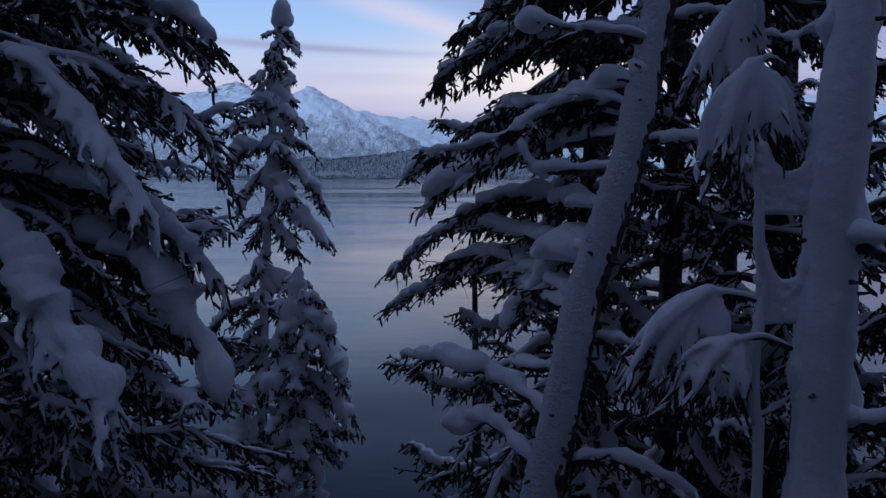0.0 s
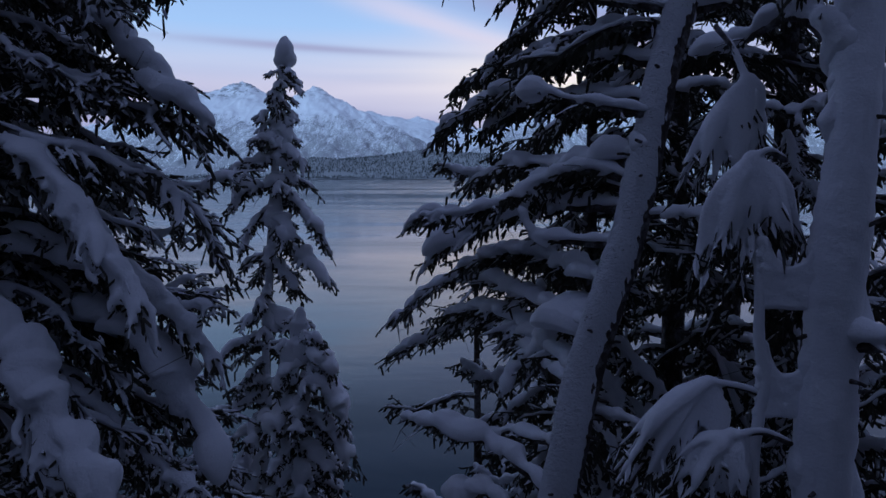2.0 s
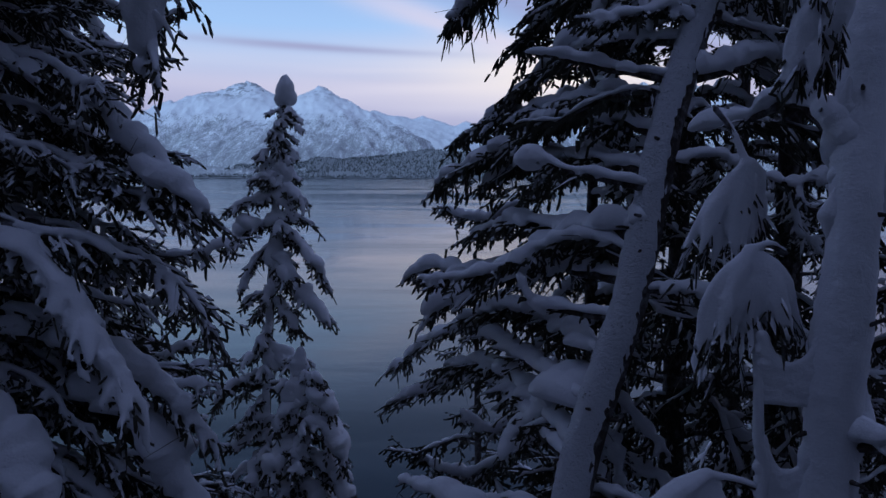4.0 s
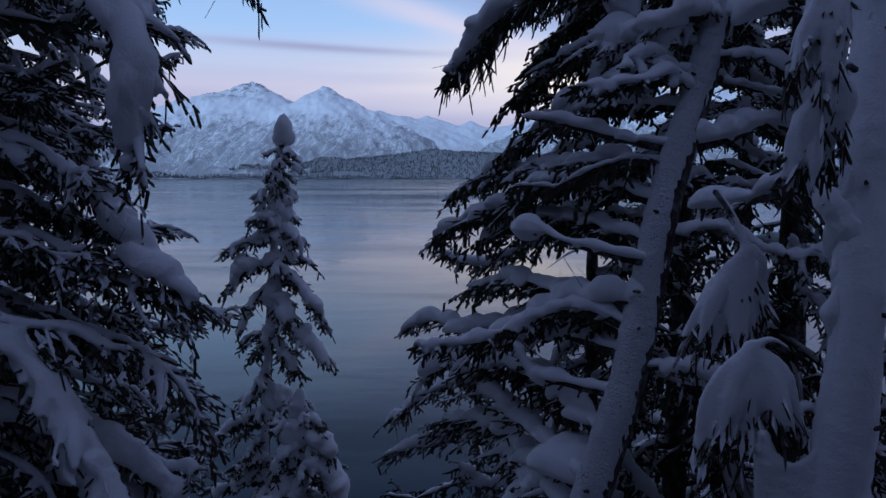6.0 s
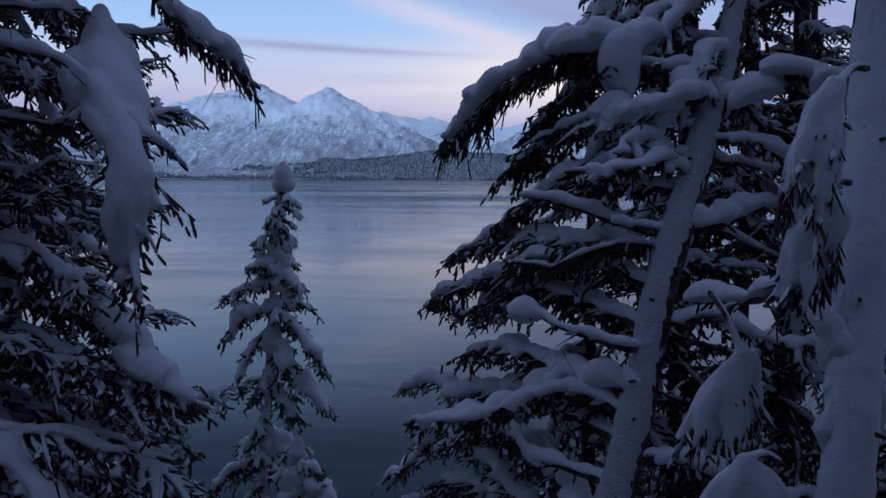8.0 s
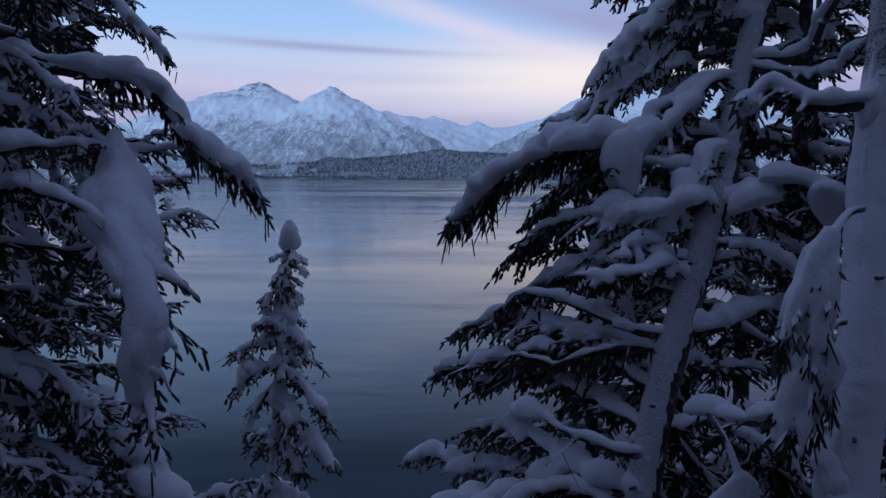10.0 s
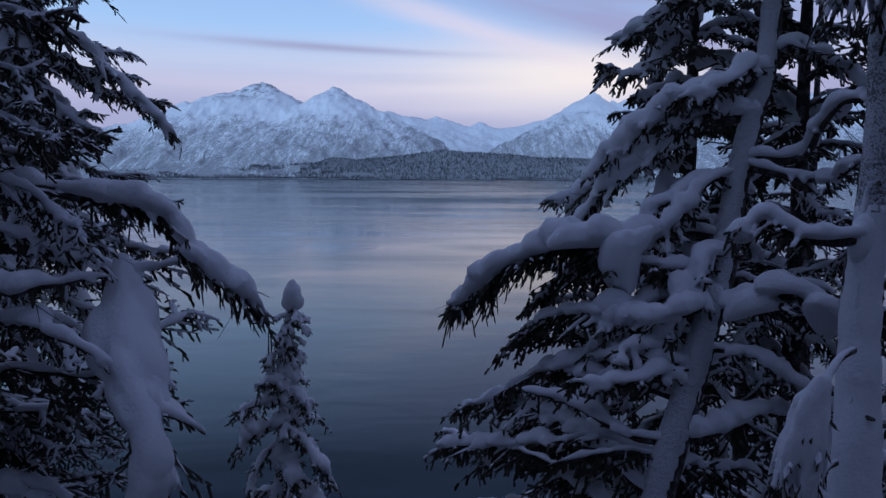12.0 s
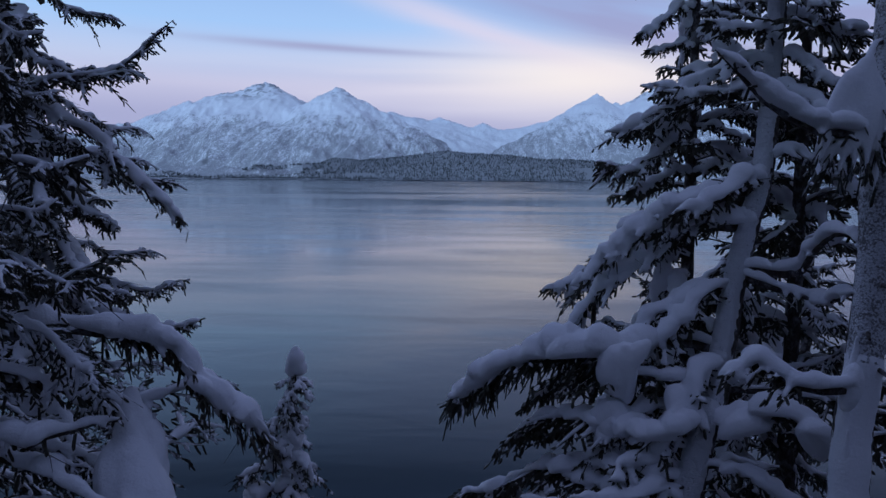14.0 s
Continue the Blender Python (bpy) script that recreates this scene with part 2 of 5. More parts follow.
def spline(ctrl, n):
    """n points on a smooth curve through the control points, evenly spaced."""
    c = np.asarray(ctrl, float)
    p = np.vstack([2 * c[0] - c[1], c, 2 * c[-1] - c[-2]])
    out = []
    for i in range(1, len(p) - 2):
        t = np.linspace(0, 1, 12, endpoint=False)[:, None]
        a, b, d, e = p[i - 1], p[i], p[i + 1], p[i + 2]
        out.append(0.5 * (2 * b + (d - a) * t + (2 * a - 5 * b + 4 * d - e) * t ** 2 + (3 * b - a - 3 * d + e) * t ** 3))
    out = np.vstack(out + [c[-1:]])
    s = np.concatenate([[0], np.cumsum(np.linalg.norm(np.diff(out, axis=0), axis=1))])
    u = np.linspace(0, s[-1], n)
    return np.stack([np.interp(u, s, out[:, i]) for i in range(3)], 1), s[-1]


def frames(pts):
    t = np.gradient(pts, axis=0)
    t /= np.linalg.norm(t, axis=1)[:, None] + 1e-9
    mean = np.abs(t.mean(0))
    ref = np.array([0.0, 0, 1]) if mean[2] < 0.8 else np.array([0.0, 1, 0])
    side = np.cross(t, ref)
    side /= np.linalg.norm(side, axis=1)[:, None] + 1e-9
    up = np.cross(side, t)
    return t, side, up


def tube(g, pts, radii, sides=6, wide=1.0, belly=1.0, rough=None):
    """A closed tube along pts. wide stretches it sideways, belly flattens its underside."""
    pts, radii = np.asarray(pts, float), np.asarray(radii, float)
    t, side, up = frames(pts)
    ends = [(pts[0] - t[0] * radii[0] * 0.5, radii[0] * 0.6, 0)] , [(pts[-1] + t[-1] * radii[-1] * 0.5, radii[-1] * 0.6, -1)]
    P = np.vstack([ends[0][0][0], pts, ends[1][0][0]])
    R = np.concatenate([[ends[0][0][1]], radii, [ends[1][0][1]]])
    S = np.vstack([side[:1], side, side[-1:]])
    U = np.vstack([up[:1], up, up[-1:]])
    a = np.linspace(0, 2 * np.pi, sides, endpoint=False)
    w = np.broadcast_to(np.asarray(wide, float), (len(pts),))
    w = np.concatenate([w[:1], w, w[-1:]])[:, None]
    ca, sa = np.cos(a)[None] * w, np.sin(a)[None]
    sa = np.where(sa < 0, sa * belly, sa)
    rad = R[:, None]
    if rough is not None:
        rad = rad * (1 + rough * (np.random.rand(len(R), sides) - 0.5))
    v = P[:, None] + S[:, None] * (rad * ca)[..., None] + U[:, None] * (rad * sa)[..., None]
    n = len(P)
    i = np.arange(n - 1)[:, None] * sides
    j = np.arange(sides)[None]
    k = (j + 1) % sides
    quads = np.stack([i + j, i + k, i + sides + k, i + sides + j], -1).reshape(-1, 4)
    verts = np.vstack([v.reshape(-1, 3), P[0] - t[0] * radii[0] * 0.3, P[-1] + t[-1] * radii[-1] * 0.3])
    b = n * sides
    jj = np.arange(sides)
    kk = (jj + 1) % sides
    tris = np.vstack([np.stack([np.full(sides, b), kk, jj], 1), np.stack([np.full(sides, b + 1), b - sides + jj, b - sides + kk], 1)])
    g.add(verts, quads, tris)


def wobble(n, step, amount, rng):
    """Slow random variation along a curve, about 1."""
    m = max(3, int(n / step) + 2)
    return 1 + amount * np.interp(np.linspace(0, m - 1, n), np.arange(m), rng.uniform(-1, 1, m))


def melt(geo, name, voxel, target, mat, relax=2):
    """Melts overlapping lumps of snow into one skin of about target triangles."""
    me = geo.mesh(name, mat)
    for stage in (0, 1):
        ob = new(name, me)
        if stage == 0:
            r = ob.modifiers.new("merge", "REMESH")
            r.mode, r.voxel_size, r.use_smooth_shade = "VOXEL", voxel, True
            s = ob.modifiers.new("relax", "SMOOTH")
            s.factor, s.iterations = 0.5, relax
        else:
            d = ob.modifiers.new("thin", "DECIMATE")
            d.ratio = min(1.0, target / max(1, 2 * len(me.polygons)))
        deps = bpy.context.evaluated_depsgraph_get()
        out = bpy.data.meshes.new_from_object(ob.evaluated_get(deps))
        bpy.data.objects.remove(ob)
        bpy.data.meshes.remove(me)
        me = out
    me.name = name
    me.polygons.foreach_set("use_smooth", np.full(len(me.polygons), True))
    if not me.materials:
        me.materials.append(mat)
    return me


def needle_fur(g, pts, rng, per_m, length, width, core=0.008):
    """A needled twig: a slim dark core and blades all round it."""
    seg = np.linalg.norm(pts[-1] - pts[0])
    if core:
        sprig(g, pts, core, rng, seg > 0.12)
    n = int(per_m * seg + rng.random())
    if not n:
        return
    u = rng.uniform(0.04, 1.0, n) * (len(pts) - 1)
    i = np.minimum(u.astype(int), len(pts) - 2)
    f = (u - i)[:, None]
    p = pts[i] * (1 - f) + pts[i + 1] * f
    t = pts[i + 1] - pts[i]
    t = t / (np.linalg.norm(t, axis=1)[:, None] + 1e-9)
    r = rng.normal(size=(n, 3))
    r -= t * (r * t).sum(1)[:, None]
    r /= np.linalg.norm(r, axis=1)[:, None] + 1e-9
    d = r * 0.65 + t * 0.8
    w = np.cross(d, rng.normal(size=(n, 3)))
    w /= np.linalg.norm(w, axis=1)[:, None] + 1e-9
    ln = length * rng.uniform(0.6, 1.2, n)[:, None]
    v = np.stack([p - w * width, p + w * width, p + d * ln], 1).reshape(-1, 3)
    g.add(v, None, np.arange(3 * n).reshape(-1, 3))


def frost(g, pts, r, rng):
    """A small ridge of snow lying along a shoot."""
    a, b, c = pts[0], pts[len(pts) // 2], pts[-1]
    d = c - a
    s1 = np.cross(d, (0, 0, 1.0))
    s1 /= np.linalg.norm(s1) + 1e-6
    r = r * rng.uniform(0.7, 1.5)
    lift = np.array([0, 0, r])
    low = b + lift * 0.15
    g.add([a + lift * 0.4, low - s1 * r, c + lift * 0.3, low + s1 * r, low + lift * 1.1 - d * 0.12], None, [(0, 1, 4), (1, 2, 4), (2, 3, 4), (3, 0, 4)])


SPOKES = np.array([(math.cos(a), math.sin(a)) for a in (0.3, 2.4, 4.5)])
SHOOT_FACES = {}


def shoot_faces(n):
    """Faces of a three-sided shoot with n rings and a tip."""
    if n not in SHOOT_FACES:
        f = []
        for i in range(n - 1):
            for j in range(3):
                k, a, b = (j + 1) % 3, 3 * i, 3 * i + 3
                f += [(a + j, a + k, b + k), (a + j, b + k, b + j)]
        f += [(3 * n - 3 + j, 3 * n - 3 + (j + 1) % 3, 3 * n) for j in range(3)]
        SHOOT_FACES[n] = np.array(f)
    return SHOOT_FACES[n]


def sprig(g, pts, r, rng, slim=False):
    """A needled shoot: a blunt brush with an uneven skin; slim for the stem of a spray."""
    d = pts[-1] - pts[0]
    ln = math.sqrt(d @ d) + 1e-9
    d = d / ln
    s1 = np.array([d[1] * 0.93 - d[2] * 0.17, d[2] * 0.31 - d[0] * 0.93, d[0] * 0.17 - d[1] * 0.31])
    s1 /= math.sqrt(s1 @ s1) + 1e-9
    s2 = np.array([d[1] * s1[2] - d[2] * s1[1], d[2] * s1[0] - d[0] * s1[2], d[0] * s1[1] - d[1] * s1[0]])
    n = 2
    size = r * (0.8 if slim else 1.45)
    u = np.linspace(0.06, 0.86, n) * (len(pts) - 1)
    i = np.minimum(u.astype(int), len(pts) - 2)
    f = (u - i)[:, None]
    p = pts[i] * (1 - f) + pts[i + 1] * f
    fat = np.full(n, size)
    fat[0] *= 0.8
    fat[-1] *= 0.8
    rad = fat[:, None] * rng.uniform(0.7, 1.3, (n, 3))
    off = (rad * SPOKES[:, 0])[..., None] * s1 + (rad * SPOKES[:, 1])[..., None] * s2 + rng.uniform(-0.6, 0.6, (n, 3))[..., None] * size * d
    v = np.vstack([(p[:, None] + off).reshape(-1, 3), pts[-1] + d * size * 0.4])
    g.add(v, None, shoot_faces(n))


def grow_branch(ctrl, seed, r0=0.02, twig=0.22, step=0.06, droop=0.6, hang=1.0, snow=0.05, twig_snow=0.016, cover=0.4,
                bare=0.15, knob=0.0, fur=14, voxel=0.012, target=2600, wide=1.5, lump=0.45, sub=2.0, snow_from=0.0, curtain=0.11,
                blobs=4.0, core=0.0078, sides=5, splay=(20, 88), relax=2, rime=0.2, collar=0.0, grain=0.3, dead=1.5):
    """One conifer branch along a curve: limb, needled twigs and the snow that lies on them, as three meshes."""
    rng = np.random.default_rng(seed)
    ctrl = np.asarray(ctrl, float)
    twig, step, droop = twig * 0.66, step * 0.85, droop * 0.6
    length = spline(ctrl, 10)[1]
    n = max(6, int(length / 0.11))
    P, length = spline(ctrl, n)
    P[1:-1] += rng.normal(0, 0.008, (n - 2, 3))
    wood, green, white, rimed = Geo(), Geo(), Geo(), Geo()
    u = np.linspace(0, 1, n)
    limb_r = r0 * (1 - u) ** 0.8 + 0.004
    tube(wood, P, limb_r, sides, rough=0.25)
    t, side, up = frames(P)
    level = np.array([0, 0, 1.0])
    if snow > 0:
        n2 = max(12, int(length / 0.03))
        Q, _ = spline(P, n2)
        u2 = np.linspace(0, 1, n2)
        a = int(n2 * snow_from)
        per = 0.16 / length * n2
        prof = snow * (0.6 + 0.4 * np.sin(np.pi * np.clip(u2 * 0.8 + 0.12, 0, 1))) * wobble(n2, per, lump, rng) * wobble(n2, per * 0.4, grain, rng)
        prof[-3:] *= (0.9, 0.75, 0.5)
        spread = wide * wobble(n2, per * 0.8, 0.3, rng)
        spread = 1 + (spread - 1) * np.clip((u2 - bare * 0.7) * 5, 0, 1)
        off = Q + level * (np.interp(u2, u, limb_r) + prof * 0.4)[:, None]
        off[:, :2] += rng.normal(0, snow * 0.06, (n2, 2))
        tube(white, off[a:], prof[a:], 10, spread[a:], 0.5)
        for _ in range(int(length * blobs)):
            i = int(rng.uniform(max(bare, snow_from), 0.97) * (n - 1))
            b = rng.uniform(0.7, 1.35) * snow
            c = P[i] + side[i] * rng.uniform(-0.9, 0.9) * snow * wide + level * (limb_r[i] + snow * rng.uniform(0.0, 0.5))
            w = np.linspace(-0.85, 0.85, 6)
            lie = t[i] + side[i] * rng.uniform(-0.8, 0.8)
            tube(white, c + np.outer(w * b * 1.4, lie) - np.outer(w ** 2 * b * 0.5, level), b * np.sqrt(1 - w ** 2), 8, 1.1, 0.6)
        if collar:
            w = np.linspace(-1, 1, 9)
            tube(white, P[0] + t[0] * 0.5 * collar + np.outer(w * collar * 1.3, level) + np.outer((1 - w) * 0.25 * collar, t[0]), collar * 0.6 * np.sqrt(1.02 - w ** 2), 8)
        if knob:
            c = off[-1]
            w = np.linspace(-0.8, 0.8, 7)
            d = t[-1] * np.array([1, 1, 0.3])
            tube(white, c + np.outer(w * knob, d), knob * np.sqrt(1 - w ** 2), 10, 1.0, 0.8)
    s = bare
    while s < 0.995:
        i = min(int(s * (n - 1)), n - 2)
        root = P[i] + (P[i + 1] - P[i]) * (s * (n - 1) - i)
        for sgn in (1, -1):
            ln = twig * (0.45 + 0.55 * np.sin(np.pi * min(1, 0.25 + 0.75 * (1 - s)))) * rng.uniform(0.4, 1.3)
            ang = radians(rng.uniform(*splay))
            d = t[i] * math.cos(ang) + side[i] * sgn * math.sin(ang) + level * rng.uniform(-0.5, 0.3)
            bend = side[i] * rng.uniform(-0.5, 0.5) + t[i] * rng.uniform(-0.1, 0.5)
            m = 5
            w = np.linspace(0, 1, m)[:, None]
            q = root + d * ln * w + bend * ln * w ** 2 - level * droop * rng.uniform(0.3, 1.5) * ln * w ** 2
            needle_fur(green, q, rng, fur, 0.022, 0.0028, core * 1.1)
            if rng.random() < rime:
                frost(rimed, q, 0.012, rng)
            snowy = rng.random() < cover
            if snowy:
                rr = twig_snow * np.array([0.9, 1.15, 1.1, 0.9, 0.5]) * rng.uniform(0.6, 1.5) * wobble(m, 2, 0.4, rng)
                tube(white, q + level * rr[:, None] * 0.55, rr, 6, 1.2, 0.6)
            shoots = sub * 1.3 * min(1.3, ln / (0.8 * twig)) if sub else 0
            flank = np.cross(d, level)
            for c in range(int(shoots + rng.random())):
                f = min(0.98, 0.12 + 0.88 * (c + rng.random()) / max(1.0, shoots)) * (m - 1)
                b = q[int(f)] + (q[min(int(f) + 1, m - 1)] - q[int(f)]) * (f - int(f))
                e = d * rng.uniform(0.4, 0.9) + flank * (1 if c % 2 else -1) * rng.uniform(0.35, 1.0) - level * rng.uniform(-0.15, 0.75)
                e = e / math.sqrt(e @ e) * rng.uniform(0.045, 0.085) * (1.15 - 0.4 * f / m)
                ww = np.linspace(0, 1, 3)[:, None]
                q2 = b + e * ww - level * 0.012 * ww ** 2
                needle_fur(green, q2, rng, fur, 0.020, 0.0028, core)
                if rng.random() < rime:
                    frost(rimed, q2, 0.0135, rng)
                if snowy and rng.random() < cover:
                    r2 = twig_snow * np.array([0.8, 0.85, 0.5]) * rng.uniform(0.6, 1.3)
                    tube(white, q2 + level * r2[:, None] * 0.5, r2, 5, 1.1, 0.6)
            for _ in range(int(hang * 0.36 + rng.random())):
                b = q[rng.integers(0, 5)]
                ww = np.linspace(0, 1, 3)[:, None]
                e = np.array([rng.uniform(-0.45, 0.45), rng.uniform(-0.45, 0.45), -1.0]) * rng.uniform(0.35, 1.0) * curtain
                needle_fur(green, b + e * ww + t[i] * 0.2 * curtain * ww ** 2, rng, fur, 0.022, 0.003, core * 1.15)
        s += step / length * rng.uniform(0.7, 1.3)
    for _ in range(int(length * dead + rng.random())):
        i = rng.integers(1, n - 1)
        d = np.array([rng.normal(), rng.normal(), rng.uniform(-1.1, 0.4)]) + t[i] * 0.5
        d = d / np.linalg.norm(d) * rng.uniform(0.12, 0.34)
        w = np.linspace(0, 1, 3)[:, None]
        q = P[i] + d * w + rng.normal(0, 0.015, (3, 3)) * w - level * 0.06 * w ** 2
        tube(wood, q, np.linspace(0.0045, 0.0018, 3), 3)
        if rng.random() < 0.5:
            q2 = q[1] + (np.cross(d, rng.normal(size=3)) * 1.2 + d * 0.4) * 0.5 * w
            tube(wood, q2, np.linspace(0.003, 0.0015, 3), 3)
        if rng.random() < 0.6:
            frost(rimed, q, 0.008, rng)
    meshes = [wood.mesh("limb", BARK), None, None]
    if green.v:
        quads = sum(len(f) for f in green.q)
        tris = sum(len(f) for f in green.t)
        white_tris = green.join(rimed)
        meshes[1] = green.mesh("needles", NEEDLES, False)
        meshes[1].materials.append(SNOW)
        index = np.zeros(quads + tris + white_tris, np.int32)
        index[quads + tris:] = 1
        meshes[1].polygons.foreach_set("material_index", index)
    if white.v:
        meshes[2] = melt(white, "snow", voxel, target, SNOW, relax)
    return meshes


def hang_branch(meshes, tree, m, name="branch", label=""):
    """Puts a branch made by grow_branch on a tree: limb with its needles and snow."""
    limb = new(name, meshes[0])
    limb.parent = tree
    limb.matrix_basis = m
    if label:
        tagged(limb, label)
    for part_name, me in (("needles", meshes[1]), ("snow", meshes[2])):
        if me:
            ob = tagged(new(part_name, me), kind="stuff")
            ob.parent = limb
    return limb


def tree_at(name, x, y, z, label, category="spruce", group=""):
    ob = new(name)
    ob.location = (x, y, z)
    ob.empty_display_size = 0.3
    return tagged(ob, label, category, group)


def trunk(tree, ctrl, r_base, r_top, snow_side=None, thick=0.02, seed=1, share=0.95, ragged=0.07, mat=None, knots=0, rimed_from=None):
    """A tapered, knobbly trunk; snow_side is the way to which plastered snow clings."""
    rng = np.random.default_rng(seed)
    o = np.array(tree.location)
    length = spline(ctrl, 10)[1]
    n = max(12, int(length / 0.14))
    P, _ = spline(ctrl, n)
    P = P - o
    R = np.linspace(r_base, r_top, n) * wobble(n, 4, 0.06, rng)
    g = Geo()
    tube(g, P, R, 10, rough=0.10)
    body = new("trunk", g.mesh("trunk", BARK))
    body.parent = tree
    if snow_side is not None:
        d = np.array(snow_side, float)
        d /= np.linalg.norm(d)
        m = n * 4
        Q, _ = spline(ctrl, m)
        Q = Q - o
        R2 = np.linspace(r_base, r_top, m) * wobble(m, 9, 0.05, rng)
        for _ in range(knots):
            R2 = R2 + rng.uniform(0.006, 0.018) * np.exp(-((np.arange(m) - rng.uniform(0.3, 0.8) * m) / rng.uniform(6, 14)) ** 2)
        centre, rad = Q + d * thick, R2 * share + thick * 0.2 * wobble(m, 5, 0.8, rng)
        cut = m if rimed_from is None else int(np.searchsorted(Q[:, 2] + o[2], rimed_from))
        for stretch, coat in ((slice(0, cut), mat or TRUNK_SNOW), (slice(cut - 2, m), RIMED_BARK)):
            if len(centre[stretch]) < 4:
                continue
            g = Geo()
            tube(g, centre[stretch], rad[stretch] * (1.0 if coat is not RIMED_BARK else 0.97), 26, rough=ragged)
            ob = new("plastered_snow", g.mesh("plastered_snow", coat))
            ob.parent = body
    return body


def snags(tree, ctrl, z0, z1, count, radius, seed):
    """Short broken branch stubs that stick out of a trunk."""
    rng = np.random.default_rng(seed)
    P, _ = spline(ctrl, 80)
    for _ in range(count):
        z = rng.uniform(z0, z1)
        p = np.array([np.interp(z, P[:, 2], P[:, i]) for i in (0, 1, 2)]) - np.array(tree.location)
        a = rng.uniform(math.pi, 2 * math.pi)
        d = np.array([math.cos(a), math.sin(a), rng.uniform(-0.2, 0.5)])
        ln = rng.uniform(0.04, 0.10)
        g = Geo()
        q = p + np.outer(np.linspace(radius * 0.6, radius * 1.15 + ln, 5), d) + rng.normal(0, 0.004, (5, 3))
        tube(g, q, np.linspace(0.016, 0.008, 5), 6, rough=0.4)
        ob = new("stub", g.mesh("stub", BARK))
        ob.parent = tree


# ---- the large structure ----
def ground_height(x, y):
    """Snowy bluff: a shelf under the trees that drops to the fjord. The unseen climb behind is added to block light."""
    n = noise.fractal(Vector((x * 0.12, y * 0.12, 0.3)), 0.8, 2.0, 4)
    if y < 9:
        h = 7.6 - 0.06 * (y - 0) if y > 0 else 7.6 - 0.75 * y
    else:
        h = 7.06 - 0.62 * (y - 9)
    return max(h + 0.5 * n, -6.0)


def build_ground():
    xs = np.concatenate([np.linspace(-4900, -80, 8), np.linspace(-70, 70, 71), np.linspace(80, 4900, 8)])
    ys = np.concatenate([np.linspace(-600, -70, 6), np.linspace(-60, 60, 61), np.linspace(120, 4900, 10)])
    # the high land behind is added to keep the fill sun off the near trees
    v = [(x, y, ground_height(x, y) if abs(x) < 75 and -65 < y < 65 else (-6.0 if y > 9 else 53.0 - 0.02 * y)) for y in ys for x in xs]
    w = len(xs)
    q = [(j * w + i, j * w + i + 1, (j + 1) * w + i + 1, (j + 1) * w + i) for j in range(len(ys) - 1) for i in range(w - 1)]
    g = Geo()
    g.add(v, q)
    tagged(new("ground", g.mesh("ground", make_ground())), "bluff of dulled snow sloping to the fjord, shading climb added behind", "ground", kind="structure")


def build_water():
    g = Geo()
    g.add([(-4950, 14, 0), (4950, 14, 0), (4950, 4950, 0), (-4950, 4950, 0)], [(0, 1, 2, 3)])
    tagged(new("water", g.mesh("water", WATER, False)), "calm dark fjord with thin drifting ice", "water", kind="structure")


def peak(az, el, dist, kl, kr, kf):
    """A summit: bearing and elevation in degrees, distance, and its slopes to left, right and front."""
    return radians(az), dist, 15 + dist * math.tan(radians(el)), kl, kr, kf


